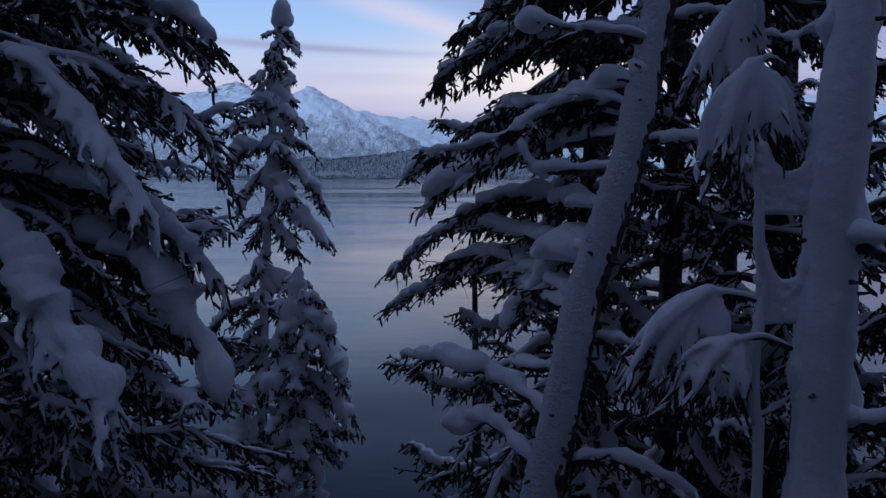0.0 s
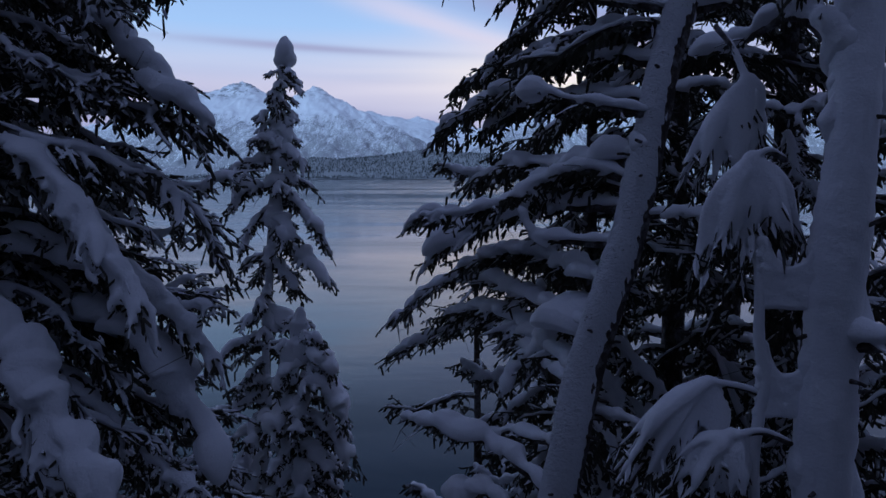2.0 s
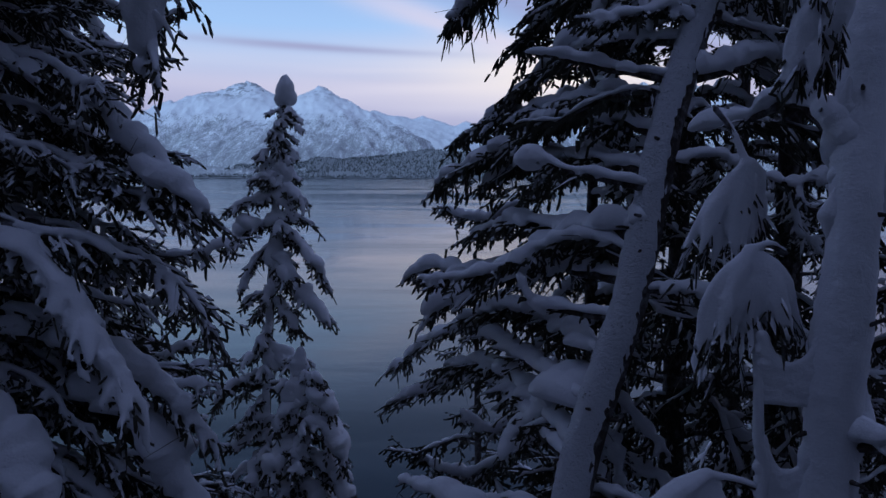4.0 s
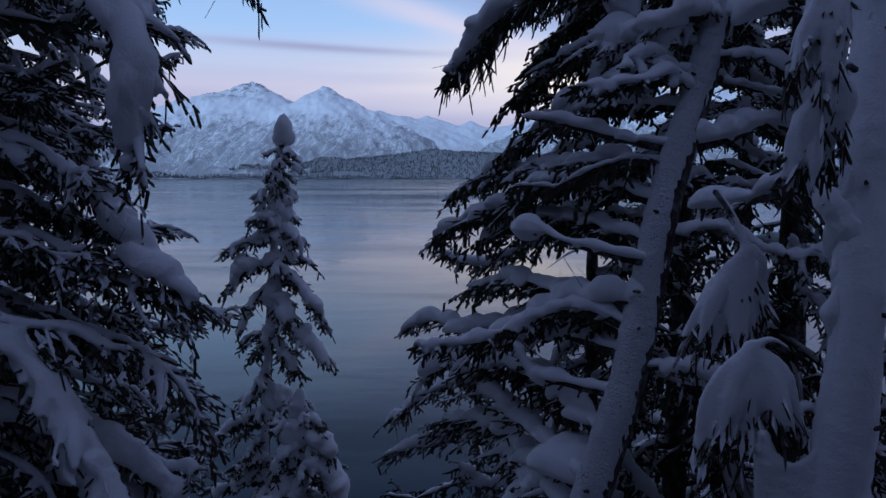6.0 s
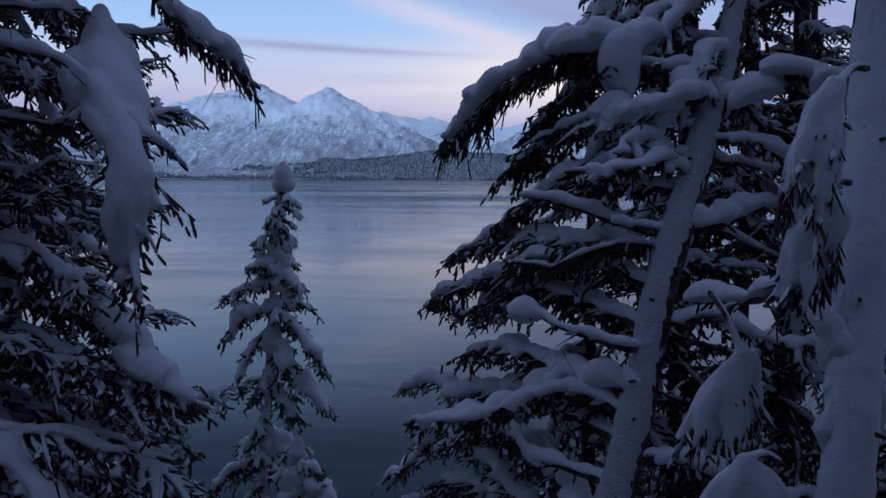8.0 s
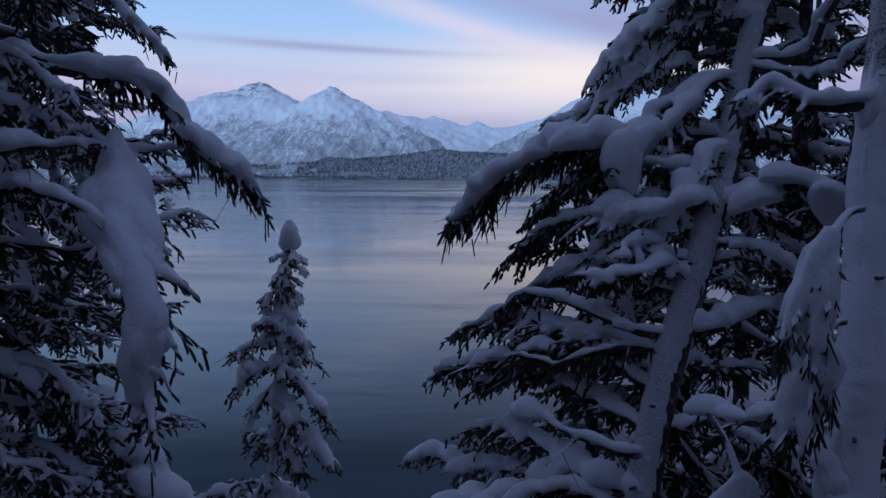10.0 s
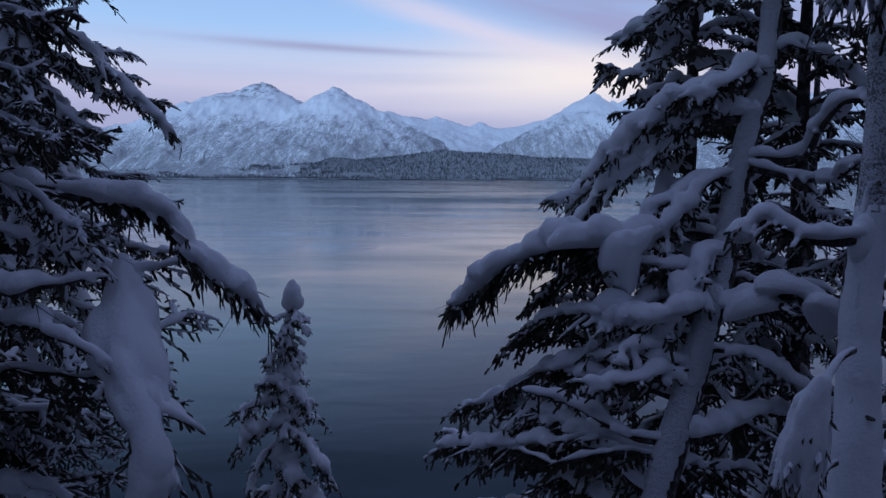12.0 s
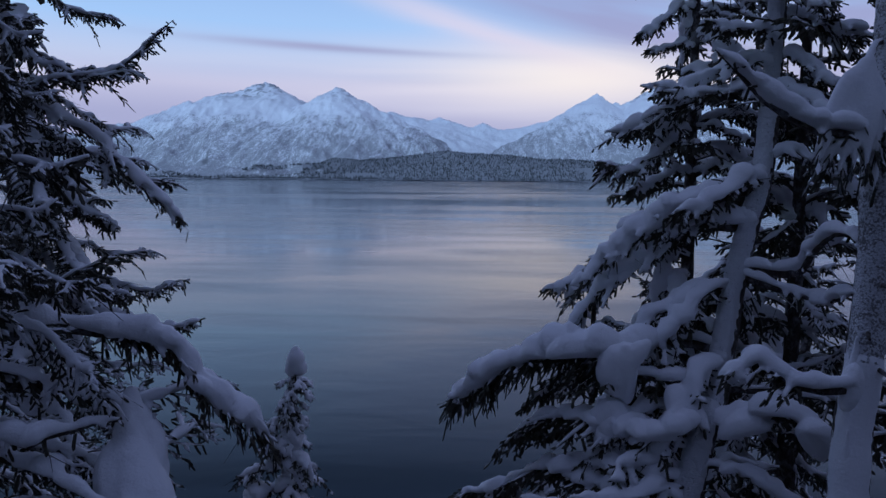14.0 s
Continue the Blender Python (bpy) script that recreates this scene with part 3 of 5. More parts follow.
RANGES = {
    "mountain_massif": ((peak(-15.4, 6.97, 4350, 0.50, 0.62, 0.36), peak(-16.1, 6.82, 4320, 0.5, 0.6, 0.36), peak(-17.4, 6.37, 4280, 0.45, 0.5, 0.33), peak(-18.6, 6.17, 4250, 0.45, 0.45, 0.32),
                         peak(-21.3, 5.37, 4150, 0.55, 0.40, 0.30), peak(-22.9, 4.57, 4050, 0.50, 0.4, 0.29), peak(-25.6, 3.62, 3980, 0.35, 0.35, 0.28),
                         peak(-30, 3.02, 3950, 0.25, 0.3, 0.26), peak(-13.9, 5.97, 4300, 0.6, 0.62, 0.34)), (-36, -8.0), 24),
    "mountain_horn": ((peak(-10.35, 6.75, 4000, 0.60, 0.56, 0.36), peak(-9.2, 6.05, 3980, 0.7, 0.55, 0.34), peak(-8.1, 5.6, 3930, 0.6, 0.50, 0.33),
                       peak(-6.8, 4.8, 3860, 0.6, 0.62, 0.31), peak(-12.0, 4.6, 3500, 0.4, 0.35, 0.30), peak(-14.0, 3.7, 3300, 0.3, 0.3, 0.30)), (-20, 3), 22),
    "mountain_far_ridge": ((peak(-6.0, 5.0, 4650, 0.3, 0.30, 0.25), peak(-4.3, 4.6, 4680, 0.3, 0.3, 0.3), peak(-2.3, 4.6, 4700, 0.36, 0.4, 0.3), peak(-0.6, 4.0, 4650, 0.4, 0.4, 0.3),
                            peak(1.1, 4.15, 4650, 0.45, 0.45, 0.3), peak(2.4, 3.7, 4650, 0.4, 0.4, 0.3), peak(4.2, 3.3, 4650, 0.2, 0.2, 0.3), peak(6.5, 4.3, 4650, 0.2, 0.3, 0.3)), (-10, 14), 16),
    "mountain_east": ((peak(9.95, 6.35, 3800, 0.62, 0.60, 0.35), peak(11.3, 5.75, 3850, 0.5, 0.4, 0.33), peak(12.6, 5.85, 3900, 0.4, 0.4, 0.3), peak(14.6, 6.9, 4000, 0.55, 0.45, 0.33),
                       peak(7.8, 4.6, 3550, 0.50, 0.5, 0.33), peak(5.2, 3.3, 3350, 0.35, 0.3, 0.30), peak(18.5, 6.6, 4000, 0.4, 0.3, 0.3),
                       peak(25, 5.8, 4000, 0.3, 0.2, 0.28)), (0, 36), 22),
    "forest_hill": ((peak(-1.8, 1.95, 2720, 0.13, 0.07, 0.36), peak(-10.9, 1.3, 2700, 0.6, 0.06, 0.34), peak(1.0, 1.55, 2700, 0.08, 0.10, 0.34), peak(-7.6, 1.1, 2690, 0.05, 0.08, 0.30),
                     peak(9.2, 1.1, 2750, 0.07, 0.05, 0.28), peak(15, 0.9, 2750, 0.05, 0.05, 0.25), peak(-12, 0.35, 2680, 0.05, 0.05, 0.22)), (-13, 17), 7),
    "shore_west": ((peak(-14, 0.35, 2680, 0.03, 0.05, 0.22), peak(-19.5, 0.7, 2700, 0.08, 0.09, 0.24), peak(-30, 0.4, 2700, 0.03, 0.03, 0.2)), (-38, -12.5), 7),
    "shore_east": ((peak(15, 1.15, 2760, 0.05, 0.05, 0.25), peak(24, 1.0, 2750, 0.05, 0.05, 0.22)), (16, 38), 7),
}


def relief(summits, x, y, rough, floor=False):
    """Height of the land: the highest of the summits' flanks, cut by gullies."""
    h, drop = -1000.0, 0.0
    r, bearing = math.hypot(x, y), math.atan2(x, y)
    for pa, dist, pz, kl, kr, kf in summits:
        dx, dy = (bearing - pa) * dist, dist - r
        k = kl if dx < 0 else kr
        d = math.sqrt((k * dx) ** 2 + (kf * dy) ** 2)
        if pz - d > h:
            h, drop = pz - d, d
    fade = 1 - math.exp(-drop / 70.0)
    r = noise.ridged_multi_fractal(Vector((x * 0.0060, y * 0.0026, 1.7)), 0.9, 2.1, 6, 1.0, 2.0) - 1.1
    f = noise.fractal(Vector((x * 0.02, y * 0.02, 4.1)), 0.9, 2.0, 4)
    crag = noise.fractal(Vector((x * 0.055, y * 0.02, 9.1)), 0.8, 2.0, 3)
    h += (r * 1.15 + f * 0.12) * rough * (0.32 + 0.68 * fade) + crag * rough * (0.15 if floor else 0.5 - 0.44 * fade)
    if floor:
        return max(h, 1.5 + (math.hypot(x, y) - 2390) * 0.03 + 2.0 * f)
    return h


LOWLAND = ("forest_hill", "shore_west", "shore_east")


def build_ranges():
    for name, (summits, (a0, a1), rough) in RANGES.items():
        far = max(p[1] for p in summits) + 150
        near = 2380 if name != "mountain_far_ridge" else 3300
        na = int((a1 - a0) / 0.12)
        nr = 30 if name in LOWLAND else 80
        az = np.radians(np.linspace(a0, a1, na))
        rr = np.linspace(near, far, nr)
        v = []
        for r in rr:
            for a in az:
                x, y = r * math.sin(a), r * math.cos(a)
                v.append((x, y, relief(summits, x, y, rough, name in LOWLAND)))
        q = [(j * na + i, j * na + i + 1, (j + 1) * na + i + 1, (j + 1) * na + i) for j in range(nr - 1) for i in range(na - 1)]
        g = Geo()
        g.add(v, q)
        label = "low dark wooded hill on the far shore" if name in LOWLAND else "snow-covered mountain with scrub on its lower slopes"
        tagged(new(name, g.mesh(name, {"forest_hill": WOOD_FLOOR, "mountain_far_ridge": FAR_SNOW}.get(name, MOUNTAIN))), label, "mountain", kind="structure")
    # woods on the far shore
    rng = np.random.default_rng(5)
    g = Geo()
    a = np.linspace(0, 2 * np.pi, 5, endpoint=False)
    ring = np.stack([np.cos(a), np.sin(a), np.zeros(5)], 1)
    summits = sum((RANGES[name][0] for name in LOWLAND), ())
    tris = [(i, (i + 1) % 5, 5) for i in range(5)]
    made = 0
    while made < 13000:
        az, r = radians(rng.uniform(-27, 27)), rng.uniform(2400, 2790)
        x, y = r * math.sin(az), r * math.cos(az)
        z = relief(summits, x, y, 7, True)
        deg = math.degrees(az) + 2.5 * noise.noise(Vector((x * 0.004, y * 0.01, 7)))
        wooded = 0.55 - 0.25 * max(0, -12.5 - deg) - 0.25 * max(0, deg - 13)
        wooded = max(wooded, 0.15 if z < 14 else -0.4)
        if z < 2.2 or noise.noise(Vector((x * 0.006, y * 0.012, 2))) > wooded:
            continue
        h = rng.uniform(4, 9.5)
        g.add(np.vstack([ring * h * 0.2, [(0, 0, h)]]) + (x, y, z - 1), None, tris)
        made += 1
    tagged(new("far_woods", g.mesh("far_woods", WOODS, False)), "dark conifer woods dusted with snow on the far shore", "woods", kind="stuff")


build_ground()
build_water()
build_ranges()


# ---- branch patterns for the crowns ----
def pattern(length, sag, rise, seed, **kw):
    """A branch along x with its own sway and droop; some turn up again at the tip."""
    rng = np.random.default_rng(seed + 500)
    sway, lift = rng.uniform(-0.16, 0.16) * length, rng.uniform(-0.05, 0.22) * length
    c = [(0, 0, 0), (length * 0.25, sway * 0.5, rise * length), (length * 0.5, sway, rise * length * 0.5 - sag * length * 0.35),
         (length * 0.78, sway * 0.3, -sag * length * 0.85), (length, -sway * 0.6, -sag * length + lift * 0.5)]
    return length, grow_branch(c, seed, **kw)


LADEN = [pattern(L, 0.18 + 0.10 * (i % 3), 0.04, 30 + i, r0=0.012 + 0.007 * L, twig=0.14 + 0.04 * L, step=0.066, snow=0.026 + 0.010 * L, twig_snow=0.017, fur=4, core=0.0075,
                 cover=0.45, droop=0.7, hang=3.6, sub=4.4, wide=1.6, lump=0.65, blobs=12, sides=4, rime=0.25, target=600 + 220 * L) for i, L in enumerate((0.8, 1.1, 1.4, 1.8, 2.4))]
FROSTED = [pattern(L, 0.15 + 0.09 * (i % 3), 0.05, 50 + i, r0=0.012 + 0.007 * L, twig=0.17 + 0.05 * L, step=0.070, snow=0.014 + 0.007 * L, twig_snow=0.012, fur=4, core=0.0070,
                   cover=0.45, droop=0.6, hang=2.4, sub=4.6, wide=1.6, lump=0.65, blobs=9, sides=4, rime=0.42, voxel=0.010, target=520 + 200 * L, dead=3) for i, L in enumerate((0.7, 1.0, 1.3, 1.7))]
STUB = [pattern(L, 0.35 + 0.10 * i, 0.06, 70 + i, r0=0.008, twig=0.10 + 0.09 * L, step=0.05, snow=0.036 + 0.013 * i, twig_snow=0.022, fur=4, core=0.0085,
                cover=0.5, droop=0.8, hang=3.0, sub=3.5, wide=1.5, lump=0.7, sides=4, blobs=11, rime=0.3, target=500) for i, L in enumerate((0.25, 0.45, 0.65, 0.9))]
HEAVY = [pattern(L, 0.42 + 0.06 * i, 0.05, 110 + i, r0=0.012 + 0.007 * L, twig=0.16 + 0.05 * L, step=0.07, snow=0.042 + 0.014 * L, twig_snow=0.026, fur=4, core=0.0075,
                 cover=0.6, droop=0.9, hang=3.6, sub=4.0, wide=1.5, lump=0.65, blobs=12, sides=4, rime=0.25, target=900 + 300 * L) for i, L in enumerate((0.6, 0.95, 1.35))]
DARK = [pattern(L, 0.18 + 0.14 * (i % 2), 0.04, 90 + i, r0=0.012 + 0.008 * L, twig=0.36 + 0.10 * L, step=0.100, snow=0.020, twig_snow=0.012, fur=0, core=0.0115,
                cover=0.2, droop=0.7, hang=3.4, sub=3.4, sides=3, blobs=5, rime=0.1, target=200) for i, L in enumerate((1.0, 1.7, 2.4))]
# coarse boughs for the unseen spruces that are added as shade
SHADE_BOUGHS = [pattern(L, 0.3, 0.04, 97 + i, r0=0.04, twig=1.0, step=0.26, snow=0.025, twig_snow=0.02, cover=0.1, droop=1.3, hang=1.6, curtain=0.45,
               sub=0.0, fur=0, core=0.06, sides=3, rime=0.0, voxel=0.03, target=50, dead=0) for i, L in enumerate((1.2, 2.2))]


GLADE = (0.3, 1.0)


def crown(tree, ctrl, z_low, profile, kinds, seed, per_m=7, tilt=0.0, skip=None, spin=2.4, z_high=None):
    """Branches all the way up a trunk along ctrl; profile gives their length by height share."""
    rng = np.random.default_rng(seed)
    P, _ = spline(ctrl, 60)
    P = P - np.array(tree.location)
    base = tree.location[2]
    # the side that faces the clearing is the fuller one
    facing = math.atan2(GLADE[1] - tree.location[1], GLADE[0] - tree.location[0])
    z, az, z_top = z_low, rng.uniform(0, 6), z_high or ctrl[-1][2]
    while z < z_top - 0.12:
        p = [float(np.interp(z - base, P[:, 2], P[:, i])) for i in (0, 1, 2)]
        g = (z - z_low) / (z_top - z_low)
        length = profile(g) * rng.uniform(0.7, 1.18)
        az += spin + rng.uniform(-0.5, 0.5)
        z += rng.uniform(0.6, 1.4) / per_m
        if skip and skip(math.degrees(az) % 360, z):
            continue
        if math.cos(az - facing) < -0.25 and rng.random() < 0.65:
            continue
        best = sorted(kinds, key=lambda e: abs(e[0] - length) + rng.uniform(0, 0.3))[0]
        s = min(max(length / best[0], 0.6), 1.3)
        m = Matrix.Translation(p) @ Matrix.Rotation(az, 4, "Z") @ Matrix.Rotation(radians(rng.uniform(-18, 20) + tilt - 22 * g), 4, "Y") @ Matrix.Rotation(radians(rng.uniform(-30, 30)), 4, "X") @ Matrix.Scale(s, 4)
        hang_branch(best[1], tree, m)


def local(tree, pts):
    return np.asarray(pts, float) - np.array(tree.location)


def fan(tree, seed, apex, left, right, back, n=11, thick=0.033):
    """A drooping spray whose shoots hang from one point and carry a drape of snow."""
    rng = np.random.default_rng(seed)
    o = np.array(tree.location)
    apex, left, right, back = (np.asarray(p, float) - o for p in (apex, left, right, back))
    wood, green, white, rimed = Geo(), Geo(), Geo(), Geo()
    level = np.array([0, 0, 1.0])
    Q, _ = spline([back, (back + apex) / 2 + level * 0.04, apex], 10)
    tube(wood, Q, np.linspace(0.018, 0.010, 10), 5)
    tube(white, Q + level * 0.012, np.linspace(0.014, 0.026, 10), 8, 1.1, 0.6)
    for layer in range(2):
        for i in range(n):
            f = (i + rng.uniform(-0.3, 0.3)) / (n - 1)
            end = left + (right - left) * f + level * rng.uniform(-0.11, 0.08) - level * 0.05 * math.sin(math.pi * f)
            end[1] += rng.uniform(-0.05, 0.08) + 0.08 * layer
            mid = (apex + end) / 2 + level * (0.05 - 0.03 * layer) + (end - apex) * (0.06, 0.06, 0)
            P, ln = spline([apex, mid, end], 9)
            u = np.linspace(0, 1, 9)
            tube(wood, P, np.linspace(0.006, 0.003, 9), 4)
            needle_fur(green, P - level * 0.018, rng, 10, 0.022, 0.0028, 0.0085)
            for _ in range(7):
                b = P[rng.integers(2, 9)]
                e = (end - apex) / ln * rng.uniform(0.02, 0.08) + rng.normal(0, 0.03, 3) - level * rng.uniform(0.02, 0.08)
                q = b + np.outer(np.linspace(0, 1, 3), e)
                needle_fur(green, q - level * 0.022, rng, 10, 0.020, 0.0028, 0.0075)
                if rng.random() < 0.5:
                    frost(rimed, q, 0.012, rng)
            r = thick * (0.65 + 0.55 * np.sin(np.pi * np.minimum(1, u + 0.1))) * wobble(9, 2.5, 0.5, rng) * rng.uniform(0.55, 1.15)
            r[-3:] *= (0.85, 0.65, 0.4)
            tube(white, P + level * r[:, None] * 0.5, r, 8, 1.25, 0.6)
    meshes = [wood.mesh("limb", BARK), None, melt(white, "snow", 0.012, 3500, SNOW, 3)]
    quads, tris = sum(len(f) for f in green.q), sum(len(f) for f in green.t)
    white_tris = green.join(rimed)
    meshes[1] = green.mesh("needles", NEEDLES, False)
    meshes[1].materials.append(SNOW)
    index = np.zeros(quads + tris + white_tris, np.int32)
    index[quads + tris:] = 1
    meshes[1].polygons.foreach_set("material_index", index)
    return hang_branch(meshes, tree, Matrix.Identity(4))


def limb(tree, seed, pts, **kw):
    """A branch of its own shape, through the given places."""
    return hang_branch(grow_branch(local(tree, pts), seed, **kw), tree, Matrix.Identity(4))


def snow_web(tree, seed, a, b, drop, thick):
    """Packed snow that spans from one stem to another, with a sagging upper edge."""
    rng = np.random.default_rng(seed)
    a, b = (np.asarray(p, float) - np.array(tree.location) for p in (a, b))
    g = Geo()
    w = np.linspace(0, 1, 11)
    for i in range(6):
        f = i / 5
        P = a + np.outer(w, b - a)
        P[:, 2] -= f * drop + 0.50 * drop * (1 - f) * 4 * w * (1 - w)
        P += rng.normal(0, 0.004, P.shape)
        tube(g, P, thick * (1 + 0.35 * np.abs(2 * w - 1) ** 3) * wobble(11, 4, 0.15, rng), 8)
    ob = new("snow_web", melt(g, "snow_web", 0.012, 1500, SNOW, 4))
    ob.parent = tree


def drape(tree, seed, pts, radii, lumps=14, uneven=0.10):
    """A heavy smooth hanging mass of snow, round in section."""
    rng = np.random.default_rng(seed)
    P, _ = spline(local(tree, pts), 40)
    r = np.interp(np.linspace(0, 1, 40), np.linspace(0, 1, len(radii)), radii) * wobble(40, 7, uneven, rng)
    g = Geo()
    tube(g, P, r, 16, rough=0.05)
    for i in range(lumps):
        j = rng.integers(3, 37)
        a = rng.uniform(0, 6.28)
        w = np.linspace(-0.9, 0.9, 7)
        b = r[j] * rng.uniform(0.35, 0.75)
        c = P[j] + np.array([math.cos(a), math.sin(a), 0]) * r[j] * rng.uniform(0.55, 0.95)
        tube(g, c + np.outer(w * b * 2.2, (P[j] - P[j - 1]) / np.linalg.norm(P[j] - P[j - 1])), b * np.sqrt(1 - w ** 2), 8)
    ob = new("hanging_snow", melt(g, "hanging_snow", 0.014, 5000, SNOW, 6))
    ob.parent = tree


# ---- the leaning spruce ----
BARE = dict(twig=0.08, step=0.14, hang=0.6, cover=0.4, bare=0.3, sub=0.5, lump=0.5, wide=1.15, blobs=1.5)
lean = tree_at("leaning_spruce", 0.05, 5.35, 7.0, "leaning old spruce, its trunk and bare limbs plastered with snow")
LEAN_AXIS = [(-0.15, 4.75, 6.90), (0.50, 4.95, 9.80), (0.93, 5.15, 11.65), (1.07, 5.27, 12.28), (1.36, 5.42, 13.14), (1.53, 5.57, 13.81), (1.66, 5.72, 14.34), (1.95, 5.98, 15.12),
             (2.10, 6.12, 15.58), (2.19, 6.26, 15.61), (2.42, 6.62, 16.41), (2.60, 6.80, 16.98), (2.73, 6.95, 17.30), (2.88, 7.20, 18.40), (3.00, 7.50, 19.60)]


def lean_limb(seed, pts, **kw):
    """A branch that springs from the leaning trunk at the height of its first point."""
    z = pts[0][2]
    root = tuple(float(np.interp(z, [p[2] for p in LEAN_AXIS], [p[i] for p in LEAN_AXIS])) for i in (0, 1)) + (z,)
    return limb(lean, seed, [root, *pts[1:]], **kw)



trunk(lean, LEAN_AXIS, 0.15, 0.06, (-0.8, -0.5, 0.25), 0.03, 3, 0.93, 0.13)
snags(lean, LEAN_AXIS, 11, 17, 22, 0.10, 5)
lean_limb(101, [(1.47, 5.45, 13.89), (1.32, 5.5, 13.93), (1.1, 5.6, 13.98), (0.92, 5.72, 14.05), (0.76, 5.82, 14.09)], r0=0.022, snow=0.045, knob=0.11, **BARE)
lean_limb(102, [(1.38, 5.5, 13.6), (1.26, 5.8, 13.58), (1.13, 6.1, 13.54), (0.85, 6.31, 13.29), (0.51, 6.5, 13.12), (0.2, 6.7, 12.95), (0.0, 6.8, 12.78)],
     r0=0.035, snow=0.10, collar=0.08, twig=0.22, hang=4.0, bare=0.35, cover=0.6, lump=0.7)
lean_limb(103, [(1.27, 5.45, 13.04), (1.03, 5.7, 13.08), (0.85, 5.85, 13.06), (0.73, 5.9, 13.15), (0.7, 5.95, 13.29)], r0=0.025, snow=0.06, collar=0.08, **BARE)
lean_limb(104, [(1.66, 5.6, 14.62), (1.46, 5.8, 14.67), (1.25, 6.0, 14.74), (1.06, 6.1, 14.8), (0.75, 6.2, 14.87)], r0=0.025, snow=0.045, **BARE)
lean_limb(105, [(1.79, 5.65, 15.09), (1.6, 6.0, 15.13), (1.44, 6.3, 15.11), (1.1, 6.6, 14.95)], r0=0.025, snow=0.08, twig=0.22, bare=0.4)
lean_limb(106, [(1.87, 5.65, 15.56), (1.74, 5.9, 15.48), (1.62, 6.1, 15.43), (1.44, 6.3, 15.29), (1.25, 6.4, 15.1)], r0=0.025, snow=0.08, twig=0.22, bare=0.4)
lean_limb(107, [(2.15, 6.40, 15.57), (1.94, 6.40, 15.54), (1.71, 6.35, 15.51), (1.43, 6.30, 15.46)], r0=0.025, snow=0.07, knob=0.15, twig=0.16, bare=0.45, hang=4.0)
lean_limb(108, [(1.85, 5.55, 15.09), (2.05, 6.0, 15.10), (2.32, 6.4, 15.09), (2.75, 6.4, 15.07)], r0=0.02, snow=0.035, **BARE)
lean_limb(109, [(1.97, 5.80, 14.63), (2.07, 5.85, 14.68), (2.29, 5.92, 14.80), (2.49, 5.98, 14.78), (2.62, 6.00, 14.76), (2.81, 6.10, 14.77)], r0=0.03, snow=0.085, collar=0.08, **BARE)
lean_limb(110, [(2.17, 6.10, 15.48), (2.37, 6.00, 15.55), (2.48, 5.90, 15.64), (2.54, 5.85, 15.68), (2.66, 5.85, 15.56), (2.74, 5.85, 15.43)], r0=0.03, snow=0.09, collar=0.08, twig=0.19, bare=0.4)
lean_limb(111, [(1.0, 5.45, 11.76), (0.67, 5.8, 11.67), (0.46, 6.0, 11.59)], r0=0.02, snow=0.045, **BARE)
lean_limb(112, [(0.95, 5.4, 11.45), (0.52, 5.6, 11.64), (0.31, 5.7, 11.65), (0.14, 5.8, 11.69), (-0.17, 6.2, 11.64)], r0=0.025, snow=0.06, **BARE)
lean_limb(113, [(0.82, 5.35, 11.1), (0.46, 5.5, 11.35), (0.27, 5.6, 11.31)], r0=0.025, snow=0.05, knob=0.12, **BARE)
lean_limb(114, [(1.2, 5.55, 12.46), (1.05, 5.9, 12.46), (0.89, 6.0, 12.24), (0.65, 6.1, 11.99)], r0=0.02, snow=0.11, twig=0.22, twig_snow=0.035, droop=0.9, bare=0.2)
lean_limb(115, [(2.37, 6.60, 15.96), (2.06, 6.60, 16.00), (1.73, 6.50, 15.97), (1.46, 6.40, 15.93), (1.10, 6.60, 15.90), (0.81, 6.75, 15.80), (0.59, 6.90, 15.64), (0.44, 7.05, 15.45), (0.33, 7.12, 15.35), (0.18, 7.20, 15.32)],
     r0=0.04, snow=0.10, twig=0.24, hang=11.0, curtain=0.2, core=0.010, bare=0.3, cover=0.2, droop=0.9, lump=0.5, step=0.045, blobs=7)
lean_limb(116, [(1.62, 5.7, 14.5), (1.06, 6.3, 14.42), (0.76, 6.7, 14.25), (0.46, 7.1, 14.09), (0.22, 7.4, 13.97), (0.09, 7.65, 13.85)],
     r0=0.03, snow=0.055, twig=0.28, hang=7.0, bare=0.3, cover=0.4, droop=0.8)
lean_limb(117, [(1.45, 5.7, 13.3), (0.88, 6.8, 13.24), (0.42, 7.2, 13.1), (0.07, 7.4, 13.14), (-0.21, 7.6, 13.0)], r0=0.03, snow=0.07, twig=0.26, bare=0.3)
lean_limb(118, [(1.25, 5.6, 12.5), (0.48, 7.2, 12.59), (0.22, 7.4, 12.56), (-0.1, 7.6, 12.31), (-0.39, 7.8, 12.05)], r0=0.03, snow=0.06, twig=0.31, bare=0.3)
lean_limb(119, [(1.15, 5.6, 12.1), (0.6, 7.0, 12.2), (0.23, 7.4, 12.08), (-0.16, 7.6, 11.87), (-0.42, 7.8, 11.7)], r0=0.03, snow=0.06, twig=0.31, bare=0.3)
lean_limb(120, [(2.57, 6.80, 17.18), (2.31, 6.80, 17.16), (2.06, 6.77, 17.06), (1.81, 6.90, 16.87), (1.61, 7.00, 16.68), (1.40, 7.10, 16.54)], r0=0.035, snow=0.09, twig=0.24, twig_snow=0.03, bare=0.15, cover=0.6, hang=4.0)
